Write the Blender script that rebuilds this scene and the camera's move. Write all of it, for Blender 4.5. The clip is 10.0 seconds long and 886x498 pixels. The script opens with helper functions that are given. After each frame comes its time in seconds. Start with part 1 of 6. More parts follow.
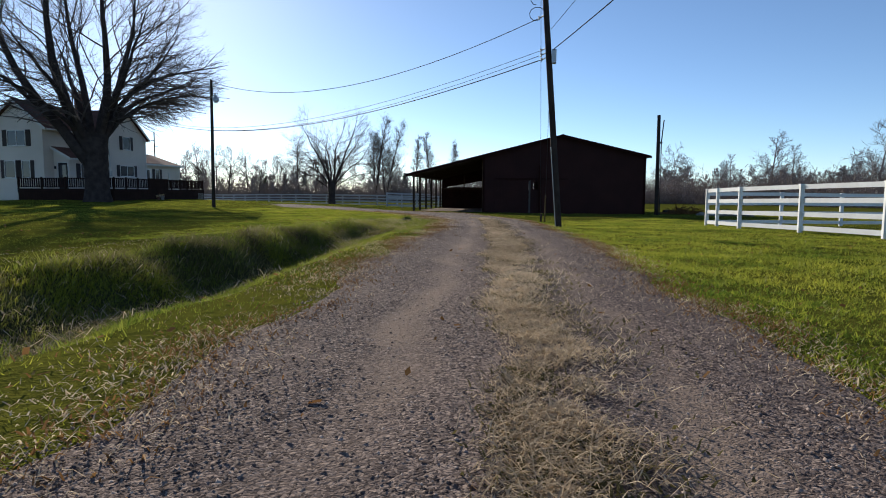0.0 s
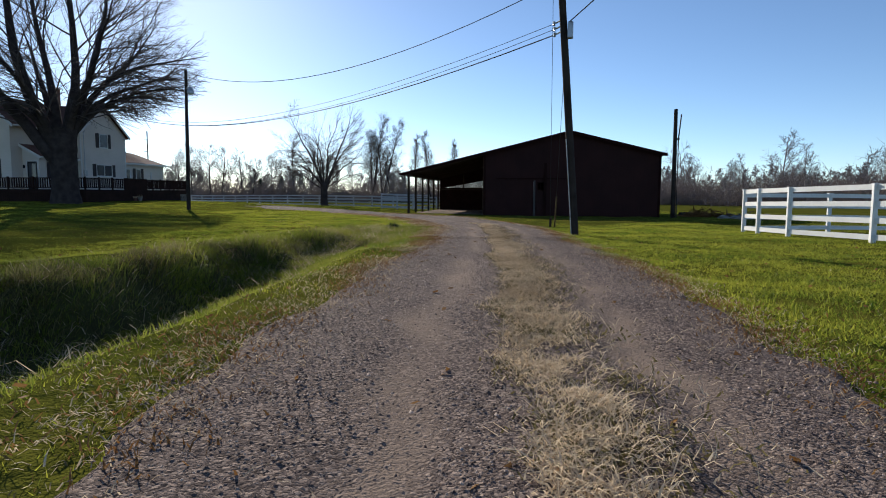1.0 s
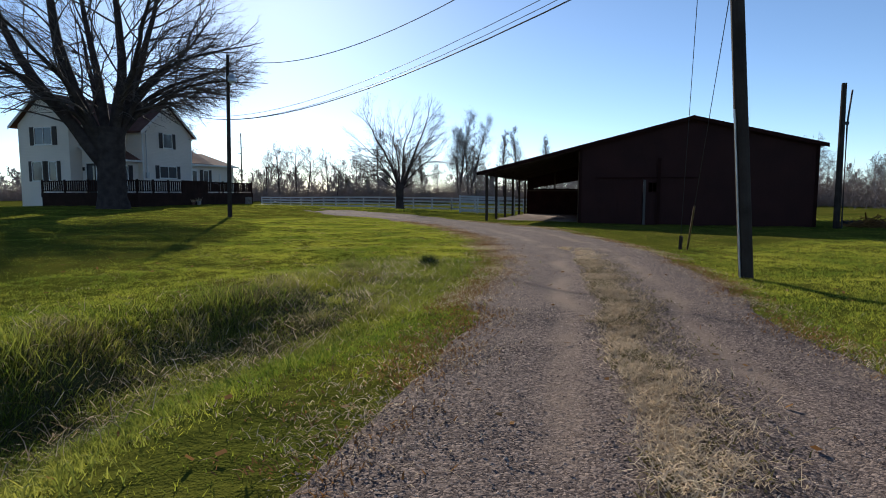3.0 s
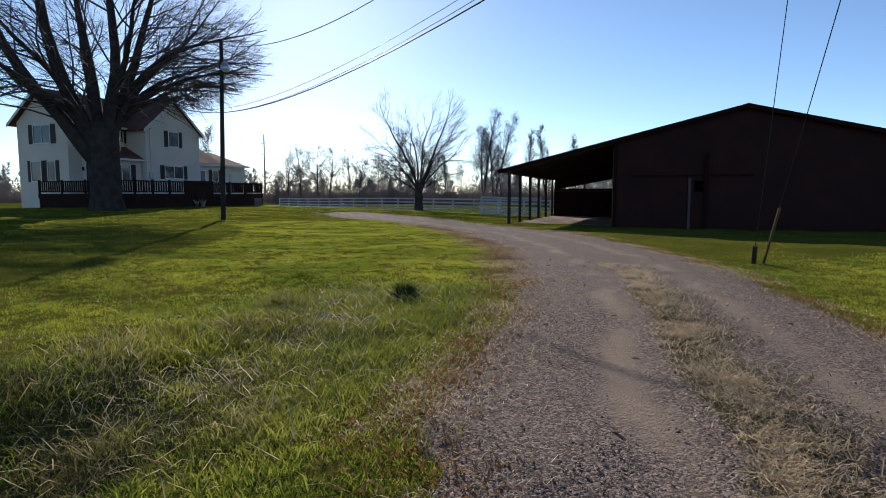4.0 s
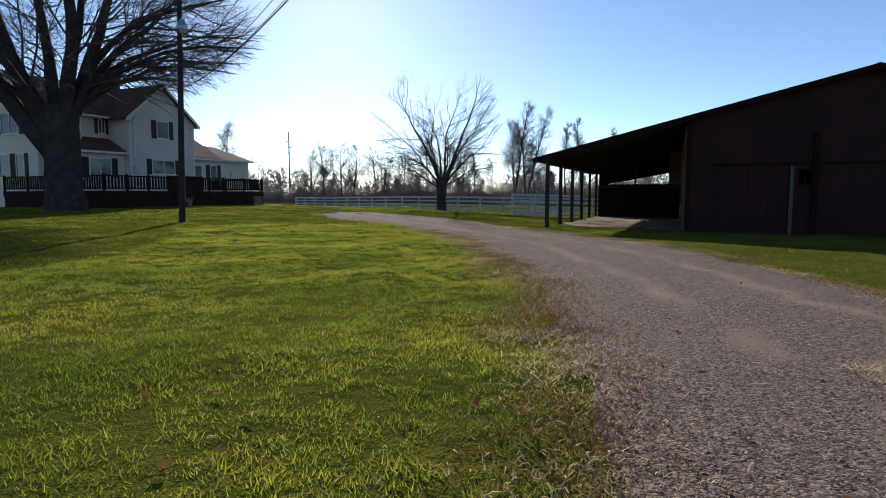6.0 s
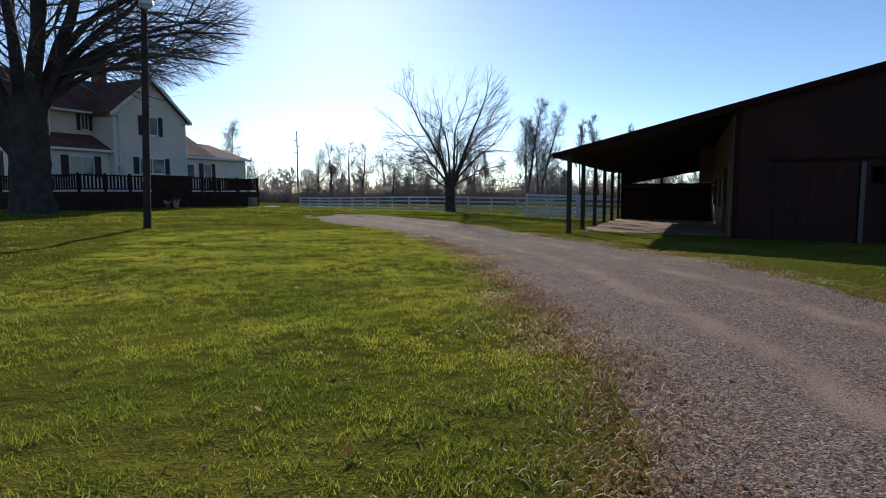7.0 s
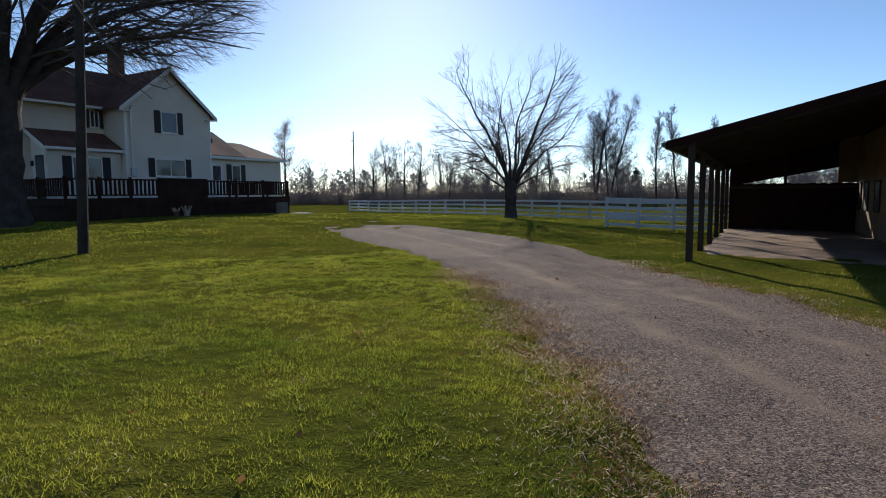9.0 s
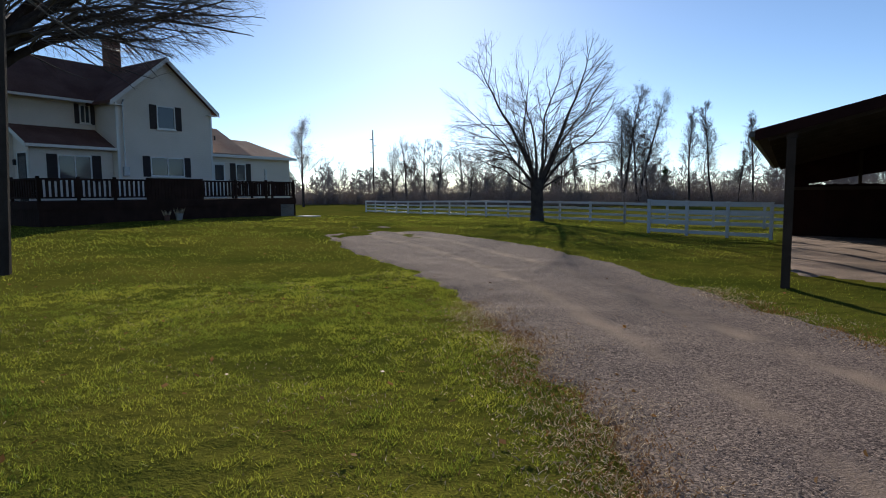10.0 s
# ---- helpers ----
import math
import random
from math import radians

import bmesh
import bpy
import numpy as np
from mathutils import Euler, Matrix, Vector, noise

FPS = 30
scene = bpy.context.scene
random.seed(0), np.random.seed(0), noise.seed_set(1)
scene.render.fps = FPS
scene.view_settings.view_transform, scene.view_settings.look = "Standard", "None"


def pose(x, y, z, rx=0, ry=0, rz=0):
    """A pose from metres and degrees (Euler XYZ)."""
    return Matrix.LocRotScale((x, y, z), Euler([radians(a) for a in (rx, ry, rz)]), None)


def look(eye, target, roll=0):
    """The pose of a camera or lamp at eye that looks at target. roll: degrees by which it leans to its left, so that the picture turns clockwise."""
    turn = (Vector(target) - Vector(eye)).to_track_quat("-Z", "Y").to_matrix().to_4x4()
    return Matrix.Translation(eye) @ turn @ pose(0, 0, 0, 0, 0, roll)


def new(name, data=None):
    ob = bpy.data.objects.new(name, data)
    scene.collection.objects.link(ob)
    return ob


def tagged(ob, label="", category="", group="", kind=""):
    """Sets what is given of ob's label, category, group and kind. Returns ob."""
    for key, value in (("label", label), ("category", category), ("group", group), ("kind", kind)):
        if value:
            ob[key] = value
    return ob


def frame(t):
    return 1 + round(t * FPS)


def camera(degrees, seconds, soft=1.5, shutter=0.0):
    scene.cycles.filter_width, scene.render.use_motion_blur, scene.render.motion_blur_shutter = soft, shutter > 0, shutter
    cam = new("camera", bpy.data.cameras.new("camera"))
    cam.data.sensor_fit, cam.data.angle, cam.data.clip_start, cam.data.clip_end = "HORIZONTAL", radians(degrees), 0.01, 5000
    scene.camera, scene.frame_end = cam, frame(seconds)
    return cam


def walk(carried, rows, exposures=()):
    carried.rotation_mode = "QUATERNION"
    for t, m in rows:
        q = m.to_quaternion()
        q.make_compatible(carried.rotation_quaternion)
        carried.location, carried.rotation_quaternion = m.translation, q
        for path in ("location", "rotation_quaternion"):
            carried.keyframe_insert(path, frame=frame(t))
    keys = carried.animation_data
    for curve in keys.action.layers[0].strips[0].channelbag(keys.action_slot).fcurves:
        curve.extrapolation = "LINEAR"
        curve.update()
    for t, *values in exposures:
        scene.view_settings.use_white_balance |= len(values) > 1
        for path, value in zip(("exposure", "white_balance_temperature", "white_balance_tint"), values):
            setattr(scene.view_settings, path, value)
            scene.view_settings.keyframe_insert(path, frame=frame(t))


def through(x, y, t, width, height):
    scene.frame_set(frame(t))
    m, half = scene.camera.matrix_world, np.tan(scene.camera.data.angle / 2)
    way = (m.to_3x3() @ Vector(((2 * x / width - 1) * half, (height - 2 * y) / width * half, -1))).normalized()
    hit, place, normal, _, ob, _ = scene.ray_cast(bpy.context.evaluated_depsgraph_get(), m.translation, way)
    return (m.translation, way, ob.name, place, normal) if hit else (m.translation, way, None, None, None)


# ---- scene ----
cam = camera(73.7, 10.0, soft=1.0)
PATH = [
    (0, (2.447, -0.229, 1.181), (2.124, 1.736, 0.993), 0.3),
    (0.5, (2.254, 1.405, 1.187), (1.931, 3.37, 0.999), 0.3),
    (1, (2.08, 3.08, 1.208), (1.757, 5.044, 1.022), 0.3),
    (1.5, (1.86, 4.716, 1.341), (1.537, 6.681, 1.152), 0.3),
    (2, (1.709, 6.476, 1.388), (1.348, 8.434, 1.201), 0.3),
    (2.5, (1.61, 8.121, 1.465), (1.109, 10.047, 1.272), 0.1),
    (2.7, (1.51, 8.775, 1.455), (0.946, 10.684, 1.263), 0.1),
    (3.8, (0.85, 12.395, 1.379), (0.172, 14.267, 1.193), 0.0),
    (4, (0.731, 13.059, 1.366), (0.026, 14.922, 1.181), -0.0),
    (4.5, (0.365, 14.546, 1.37), (-0.385, 16.391, 1.184), -0.2),
    (5, (-0.058, 16.105, 1.305), (-0.837, 17.937, 1.118), -0.1),
    (5.5, (-0.588, 17.559, 1.227), (-1.38, 19.386, 1.043), -0.1),
    (6, (-1.039, 19.05, 1.181), (-1.842, 20.872, 0.996), -0.1),
    (7.5, (-2.672, 23.26, 1.301), (-3.539, 25.053, 1.113), -0.2),
    (8, (-3.281, 24.668, 1.375), (-4.194, 26.437, 1.186), -0.2),
    (8.5, (-3.904, 26.129, 1.432), (-4.888, 27.86, 1.245), -0.3),
    (9, (-4.603, 27.518, 1.436), (-5.621, 29.229, 1.251), -0.5),
    (9.5, (-5.26, 28.864, 1.452), (-6.315, 30.553, 1.267), -0.6),
    (10, (-6.107, 30.187, 1.539), (-7.186, 31.861, 1.352), -0.5),
]
walk(cam, [(t, look(eye, target, roll)) for t, eye, target, roll in PATH], [(0, 0.28), (4, 0.36), (7.5, 0.36), (10, 0.22)])

# ---- light ----
SUN_AZ, SUN_EL = radians(33.8), radians(20.8)
TO_SUN = Vector((-math.sin(SUN_AZ) * math.cos(SUN_EL), math.cos(SUN_AZ) * math.cos(SUN_EL), math.sin(SUN_EL)))
world = bpy.data.worlds.new("sky")
scene.world = world
world.use_nodes = True
wn = world.node_tree.nodes
sky = wn.new("ShaderNodeTexSky")
sky.sky_type, sky.sun_disc = "NISHITA", False
sky.sun_elevation, sky.sun_rotation = SUN_EL, -SUN_AZ
sky.altitude, sky.air_density, sky.dust_density, sky.ozone_density = 0, 0.65, 0.13, 2.5
wn["Background"].inputs["Strength"].default_value = 0.115
tone = wn.new("ShaderNodeMix")
tone.data_type, tone.blend_type = "RGBA", "MULTIPLY"
tone.inputs["Factor"].default_value, tone.inputs["B"].default_value = 1.0, (0.97, 1.03, 1.06, 1)
world.node_tree.links.new(sky.outputs[0], tone.inputs["A"])
world.node_tree.links.new(tone.outputs["Result"], wn["Background"].inputs["Color"])
sun_data = bpy.data.lights.new("sun", "SUN")
sun_data.energy, sun_data.angle, sun_data.color = 5.0, radians(0.55), (1.0, 0.93, 0.82)
sun = new("sun", sun_data)
sun.matrix_world = look((0, 0, 40), Vector((0, 0, 40)) - TO_SUN)


# ---- materials ----
def material(name, color, rough=0.7, metal=0.0, var=0.25, scale=3.0, fine=40.0, bump=0.15, tint=None, spec=0.4):
    """A surface with coarse stains, fine grain and relief; tint: a second colour that the stains run to."""
    m = bpy.data.materials.new(name)
    m.use_nodes = True
    nt = m.node_tree
    n, lk = nt.nodes, nt.links.new
    b = n["Principled BSDF"]
    b.inputs["Roughness"].default_value, b.inputs["Metallic"].default_value = rough, metal
    b.inputs["Specular IOR Level"].default_value = spec
    tc = n.new("ShaderNodeTexCoord")
    a, f = n.new("ShaderNodeTexNoise"), n.new("ShaderNodeTexNoise")
    a.inputs["Scale"].default_value, a.inputs["Detail"].default_value = scale, 5
    f.inputs["Scale"].default_value, f.inputs["Detail"].default_value = fine, 3
    geo = n.new("ShaderNodeNewGeometry")
    lk(geo.outputs["Position"], a.inputs["Vector"])
    lk(geo.outputs["Position"], f.inputs["Vector"])
    mix = n.new("ShaderNodeMix")
    mix.data_type = "RGBA"
    c2 = tint or tuple(c * (1 - var) for c in color)
    mix.inputs["A"].default_value, mix.inputs["B"].default_value = (*color, 1), (*c2, 1)
    ramp = n.new("ShaderNodeMapRange")
    ramp.inputs["From Min"].default_value, ramp.inputs["From Max"].default_value = 0.35, 0.65
    lk(a.outputs["Fac"], ramp.inputs["Value"])
    lk(ramp.outputs["Result"], mix.inputs["Factor"])
    hsv = n.new("ShaderNodeHueSaturation")
    info = n.new("ShaderNodeObjectInfo")
    add = n.new("ShaderNodeMath")
    add.operation = "MULTIPLY_ADD"
    lk(f.outputs["Fac"], add.inputs[0])
    add.inputs[1].default_value, add.inputs[2].default_value = var * 2, 1 - var
    rnd = n.new("ShaderNodeMath")
    rnd.operation = "MULTIPLY_ADD"
    lk(info.outputs["Random"], rnd.inputs[0])
    rnd.inputs[1].default_value = var * 0.4
    lk(add.outputs[0], rnd.inputs[2])
    lk(rnd.outputs[0], hsv.inputs["Value"])
    lk(mix.outputs["Result"], hsv.inputs["Color"])
    lk(hsv.outputs["Color"], b.inputs["Base Color"])
    bp = n.new("ShaderNodeBump")
    bp.inputs["Strength"].default_value, bp.inputs["Distance"].default_value = bump, 0.02
    lk(f.outputs["Fac"], bp.inputs["Height"])
    lk(bp.outputs["Normal"], b.inputs["Normal"])
    return m


def ribbed(m, axis, pitch, strength, sharp="SIN"):
    """Adds parallel ribs or laps across an axis to the relief of a material."""
    nt = m.node_tree
    n, lk = nt.nodes, nt.links.new
    geo = n.new("ShaderNodeNewGeometry")
    sep = n.new("ShaderNodeSeparateXYZ")
    lk(geo.outputs["Position"], sep.inputs[0])
    div = n.new("ShaderNodeMath")
    div.operation = "DIVIDE"
    if axis == "XY":
        s = n.new("ShaderNodeMath")
        lk(sep.outputs["X"], s.inputs[0])
        lk(sep.outputs["Y"], s.inputs[1])
        lk(s.outputs[0], div.inputs[0])
    else:
        lk(sep.outputs[axis], div.inputs[0])
    div.inputs[1].default_value = pitch
    fr = n.new("ShaderNodeMath")
    fr.operation = "FRACT"
    lk(div.outputs[0], fr.inputs[0])
    out = fr
    if sharp == "RIB":
        out = n.new("ShaderNodeMath")
        out.operation = "LESS_THAN"
        lk(fr.outputs[0], out.inputs[0])
        out.inputs[1].default_value = 0.16
    bp2 = n.new("ShaderNodeBump")
    bp2.inputs["Strength"].default_value, bp2.inputs["Distance"].default_value = strength, 0.03
    lk(out.outputs[0], bp2.inputs["Height"])
    old = n["Bump"]
    lk(old.outputs["Normal"], bp2.inputs["Normal"])
    lk(bp2.outputs["Normal"], n["Principled BSDF"].inputs["Normal"])
    return m


def leafy(name, c1, c2, through=0.45, scale=0.6, rough=0.6):
    """Thin living or dry leaves that let light through; each blade differs."""
    m = bpy.data.materials.new(name)
    m.use_nodes = True
    nt = m.node_tree
    n, lk = nt.nodes, nt.links.new
    for x in list(n):
        n.remove(x)
    out = n.new("ShaderNodeOutputMaterial")
    dif, tra, glo = n.new("ShaderNodeBsdfDiffuse"), n.new("ShaderNodeBsdfTranslucent"), n.new("ShaderNodeBsdfGlossy")
    geo = n.new("ShaderNodeNewGeometry")
    no = n.new("ShaderNodeTexNoise")
    no.inputs["Scale"].default_value, no.inputs["Detail"].default_value = scale, 4
    lk(geo.outputs["Position"], no.inputs["Vector"])
    av = n.new("ShaderNodeMath")
    av.operation = "MULTIPLY_ADD"
    lk(geo.outputs["Random Per Island"], av.inputs[0])
    av.inputs[1].default_value = 0.55
    mr = n.new("ShaderNodeMapRange")
    mr.inputs["From Min"].default_value, mr.inputs["From Max"].default_value = 0.35, 0.65
    mr.inputs["To Min"].default_value, mr.inputs["To Max"].default_value = 0.0, 0.5
    lk(no.outputs["Fac"], mr.inputs["Value"])
    lk(mr.outputs["Result"], av.inputs[2])
    mix = n.new("ShaderNodeMix")
    mix.data_type = "RGBA"
    mix.inputs["A"].default_value, mix.inputs["B"].default_value = (*c1, 1), (*c2, 1)
    lk(av.outputs[0], mix.inputs["Factor"])
    for s in (dif, tra):
        lk(mix.outputs["Result"], s.inputs["Color"])
    glo.inputs["Roughness"].default_value = rough * 0.6
    glo.inputs["Color"].default_value = (0.9, 0.9, 0.85, 1)
    m1, m2 = n.new("ShaderNodeMixShader"), n.new("ShaderNodeMixShader")
    m1.inputs[0].default_value, m2.inputs[0].default_value = through, 0.008
    lk(dif.outputs[0], m1.inputs[1])
    lk(tra.outputs[0], m1.inputs[2])
    lk(m1.outputs[0], m2.inputs[1])
    lk(glo.outputs[0], m2.inputs[2])
    lk(m2.outputs[0], out.inputs["Surface"])
    return m


def lawn_material():
    """Mown turf and soil: green and yellowed patches at several sizes, with deep fine relief."""
    m = material("lawn", (0.056, 0.066, 0.011), 1.0, 0, 0.35, 0.35, 60, 0.8, (0.1, 0.094, 0.017), 0.0)
    n, lk = m.node_tree.nodes, m.node_tree.links.new
    mid = n.new("ShaderNodeTexNoise")
    mid.inputs["Scale"].default_value, mid.inputs["Detail"].default_value = 4.5, 6
    geo = n.new("ShaderNodeNewGeometry")
    lk(geo.outputs["Position"], mid.inputs["Vector"])
    bp = n.new("ShaderNodeBump")
    bp.inputs["Strength"].default_value, bp.inputs["Distance"].default_value = 0.9, 0.08
    lk(mid.outputs["Fac"], bp.inputs["Height"])
    lk(n["Bump"].outputs["Normal"], bp.inputs["Normal"])
    lk(bp.outputs["Normal"], n["Principled BSDF"].inputs["Normal"])
    return m


def gravel_material():
    """Crushed purplish-grey stone with paler dusty wheel tracks; the tracks follow the drive's own across-coordinate."""
    m = bpy.data.materials.new("gravel")
    m.use_nodes = True
    nt = m.node_tree
    n, lk = nt.nodes, nt.links.new
    b = n["Principled BSDF"]
    b.inputs["Roughness"].default_value, b.inputs["Specular IOR Level"].default_value = 1.0, 0.04
    geo = n.new("ShaderNodeNewGeometry")
    vo = n.new("ShaderNodeTexVoronoi")
    vo.inputs["Scale"].default_value = 88
    vo2 = n.new("ShaderNodeTexNoise")
    vo2.inputs["Scale"].default_value, vo2.inputs["Detail"].default_value = 70, 5
    big = n.new("ShaderNodeTexNoise")
    big.inputs["Scale"].default_value, big.inputs["Detail"].default_value = 0.8, 6
    warp = n.new("ShaderNodeTexNoise")
    warp.inputs["Scale"].default_value, warp.inputs["Detail"].default_value = 25, 3
    lk(geo.outputs["Position"], warp.inputs["Vector"])
    shift = n.new("ShaderNodeVectorMath")
    shift.operation = "MULTIPLY_ADD"
    lk(warp.outputs["Color"], shift.inputs[0])
    shift.inputs[1].default_value = (0.05, 0.05, 0.05)
    lk(geo.outputs["Position"], shift.inputs[2])
    for t in (vo, vo2):
        lk(shift.outputs[0], t.inputs["Vector"])
    lk(geo.outputs["Position"], big.inputs["Vector"])
    stones = n.new("ShaderNodeValToRGB")
    e = stones.color_ramp.elements
    e[0].position, e[0].color = 0.0, (0.046, 0.035, 0.033, 1)
    e[1].position, e[1].color = 1.0, (0.335, 0.255, 0.207, 1)
    mid = e.new(0.55)
    mid.color = (0.152, 0.115, 0.101, 1)
    sepc = n.new("ShaderNodeSeparateColor")
    lk(vo.outputs["Color"], sepc.inputs[0])
    lk(sepc.outputs[0], stones.inputs["Fac"])
    dust = n.new("ShaderNodeMix")
    dust.data_type = "RGBA"
    dust.inputs["B"].default_value = (0.26, 0.193, 0.148, 1)
    lk(stones.outputs["Color"], dust.inputs["A"])
    uv = n.new("ShaderNodeUVMap")
    uv.uv_map = "across"
    sep = n.new("ShaderNodeSeparateXYZ")
    lk(uv.outputs["UV"], sep.inputs[0])
    wob = n.new("ShaderNodeMath")
    wob.operation = "MULTIPLY_ADD"
    lk(big.outputs["Fac"], wob.inputs[0])
    wob.inputs[1].default_value = 0.35
    lk(sep.outputs["X"], wob.inputs[2])
    ab = n.new("ShaderNodeMath")
    ab.operation = "SUBTRACT"
    lk(wob.outputs[0], ab.inputs[0])
    ab.inputs[1].default_value = 0.175
    ab2 = n.new("ShaderNodeMath")
    ab2.operation = "ABSOLUTE"
    lk(ab.outputs[0], ab2.inputs[0])
    off = n.new("ShaderNodeMath")
    off.operation = "SUBTRACT"
    lk(ab2.outputs[0], off.inputs[0])
    off.inputs[1].default_value = 0.72
    off2 = n.new("ShaderNodeMath")
    off2.operation = "ABSOLUTE"
    lk(off.outputs[0], off2.inputs[0])
    band = n.new("ShaderNodeMapRange")
    band.inputs["From Min"].default_value, band.inputs["From Max"].default_value = 0.04, 0.25
    band.inputs["To Min"].default_value, band.inputs["To Max"].default_value = 0.85, 0.08
    lk(off2.outputs[0], band.inputs["Value"])
    patch = n.new("ShaderNodeMath")
    patch.operation = "MULTIPLY"
    lk(band.outputs["Result"], patch.inputs[0])
    mr = n.new("ShaderNodeMapRange")
    mr.inputs["From Min"].default_value, mr.inputs["From Max"].default_value = 0.36, 0.62
    mr.inputs["To Min"].default_value, mr.inputs["To Max"].default_value = 0.1, 1.25
    lk(big.outputs["Fac"], mr.inputs["Value"])
    lk(mr.outputs["Result"], patch.inputs[1])
    lk(patch.outputs[0], dust.inputs["Factor"])
    lk(dust.outputs["Result"], b.inputs["Base Color"])
    bp = n.new("ShaderNodeBump")
    bp.inputs["Strength"].default_value, bp.inputs["Distance"].default_value = 0.65, 0.008
    lk(vo.outputs["Distance"], bp.inputs["Height"])
    bp.invert = True
    bp2 = n.new("ShaderNodeBump")
    bp2.inputs["Strength"].default_value, bp2.inputs["Distance"].default_value = 0.9, 0.012
    bp2.invert = True
    lk(vo2.outputs["Fac"], bp2.inputs["Height"])
    lk(bp.outputs["Normal"], bp2.inputs["Normal"])
    lk(bp2.outputs["Normal"], b.inputs["Normal"])
    return m


def stone_material():
    """Loose crushed stones, each of its own shade from near black to dusty pale."""
    m = bpy.data.materials.new("loose_stone")
    m.use_nodes = True
    n, lk = m.node_tree.nodes, m.node_tree.links.new
    b = n["Principled BSDF"]
    b.inputs["Roughness"].default_value, b.inputs["Specular IOR Level"].default_value = 0.85, 0.15
    geo = n.new("ShaderNodeNewGeometry")
    ramp = n.new("ShaderNodeValToRGB")
    e = ramp.color_ramp.elements
    e[0].position, e[0].color = 0.0, (0.045, 0.034, 0.035, 1)
    e[1].position, e[1].color = 1.0, (0.48, 0.37, 0.3, 1)
    e.new(0.62).color = (0.18, 0.132, 0.108, 1)
    lk(geo.outputs["Random Per Island"], ramp.inputs["Fac"])
    grain = n.new("ShaderNodeTexNoise")
    grain.inputs["Scale"].default_value = 160
    lk(geo.outputs["Position"], grain.inputs["Vector"])
    hsv = n.new("ShaderNodeHueSaturation")
    val = n.new("ShaderNodeMath")
    val.operation = "ADD"
    lk(grain.outputs["Fac"], val.inputs[0])
    val.inputs[1].default_value = 0.5
    lk(val.outputs[0], hsv.inputs["Value"])
    lk(ramp.outputs["Color"], hsv.inputs["Color"])
    lk(hsv.outputs["Color"], b.inputs["Base Color"])
    return m


def glass_material():
    m = bpy.data.materials.new("window_glass")
    m.use_nodes = True
    b = m.node_tree.nodes["Principled BSDF"]
    b.inputs["Base Color"].default_value = (0.05, 0.06, 0.07, 1)
    b.inputs["Roughness"].default_value, b.inputs["Specular IOR Level"].default_value = 0.04, 0.8
    return m


LAWN, GRAVEL, GLASS = lawn_material(), gravel_material(), glass_material()
BLADE = leafy("grass_blade", (0.05, 0.12, 0.012), (0.44, 0.425, 0.055), 0.54)
WEED = leafy("weed_blade", (0.075, 0.135, 0.012), (0.38, 0.37, 0.07), 0.45)
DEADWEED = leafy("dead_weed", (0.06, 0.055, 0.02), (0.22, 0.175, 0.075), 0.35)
STRAW = leafy("dry_straw", (0.22, 0.15, 0.085), (0.88, 0.7, 0.48), 0.32)
# Dead weed again in a brighter colour, for clumps that look sunlit.
LITWEED = leafy("lit_shaggy_weed", (0.11, 0.11, 0.035), (0.38, 0.32, 0.14), 0.4)
DRYLEAF = leafy("dead_leaf", (0.16, 0.075, 0.03), (0.30, 0.16, 0.06), 0.3)
STONE = stone_material()
BARK = material("bark", (0.036, 0.028, 0.026), 0.95, 0, 0.35, 2.5, 30, 0.9, (0.064, 0.05, 0.046), 0.08)
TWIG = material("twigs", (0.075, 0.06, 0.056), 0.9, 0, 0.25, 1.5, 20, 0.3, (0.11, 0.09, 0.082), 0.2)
# Far twigs and brush: aerial haze is mixed into these paler colours.
HAZETWIG = material("hazed_far_twigs", (0.19, 0.16, 0.16), 0.95, 0, 0.2, 0.05, 5, 0.1, (0.24, 0.205, 0.195), 0.1)
HAZEBRUSH = leafy("hazed_dead_brush", (0.15, 0.122, 0.115), (0.25, 0.205, 0.185), 0.2, 0.05)
EVERGREEN = leafy("evergreen_needles", (0.02, 0.04, 0.018), (0.05, 0.075, 0.03), 0.2, 0.2)
POLEWOOD = material("weathered_pole", (0.03, 0.023, 0.02), 0.9, 0, 0.3, 2, 45, 0.6, (0.05, 0.04, 0.034), spec=0.08)
POSTWOOD = material("post_wood", (0.05, 0.034, 0.026), 0.85, 0, 0.3, 3, 50, 0.5, spec=0.08)
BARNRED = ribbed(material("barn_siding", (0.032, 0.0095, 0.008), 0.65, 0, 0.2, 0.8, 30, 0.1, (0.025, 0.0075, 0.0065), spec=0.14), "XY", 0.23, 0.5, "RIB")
BARNROOF = ribbed(material("roof_metal", (0.075, 0.04, 0.035), 0.5, 0.2, 0.2, 0.6, 25, 0.1, spec=0.2), "Y", 0.23, 0.4, "RIB")
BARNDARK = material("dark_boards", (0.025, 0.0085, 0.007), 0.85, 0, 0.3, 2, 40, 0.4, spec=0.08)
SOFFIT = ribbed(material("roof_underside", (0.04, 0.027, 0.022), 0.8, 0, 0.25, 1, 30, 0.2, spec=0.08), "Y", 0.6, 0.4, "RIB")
TAN = ribbed(material("tan_boards", (0.16, 0.112, 0.068), 0.8, 0, 0.25, 1.2, 35, 0.3, (0.12, 0.082, 0.05), spec=0.15), "Y", 0.3, 0.4, "RIB")
STEELTRIM = material("pale_trim", (0.055, 0.045, 0.04), 0.5, 0.1, 0.15, 2, 30, 0.1)
SIDING = ribbed(material("white_siding", (0.74, 0.67, 0.6), 0.6, 0, 0.08, 0.5, 20, 0.05, (0.66, 0.6, 0.53), 0.2), "Z", 0.11, 0.6)
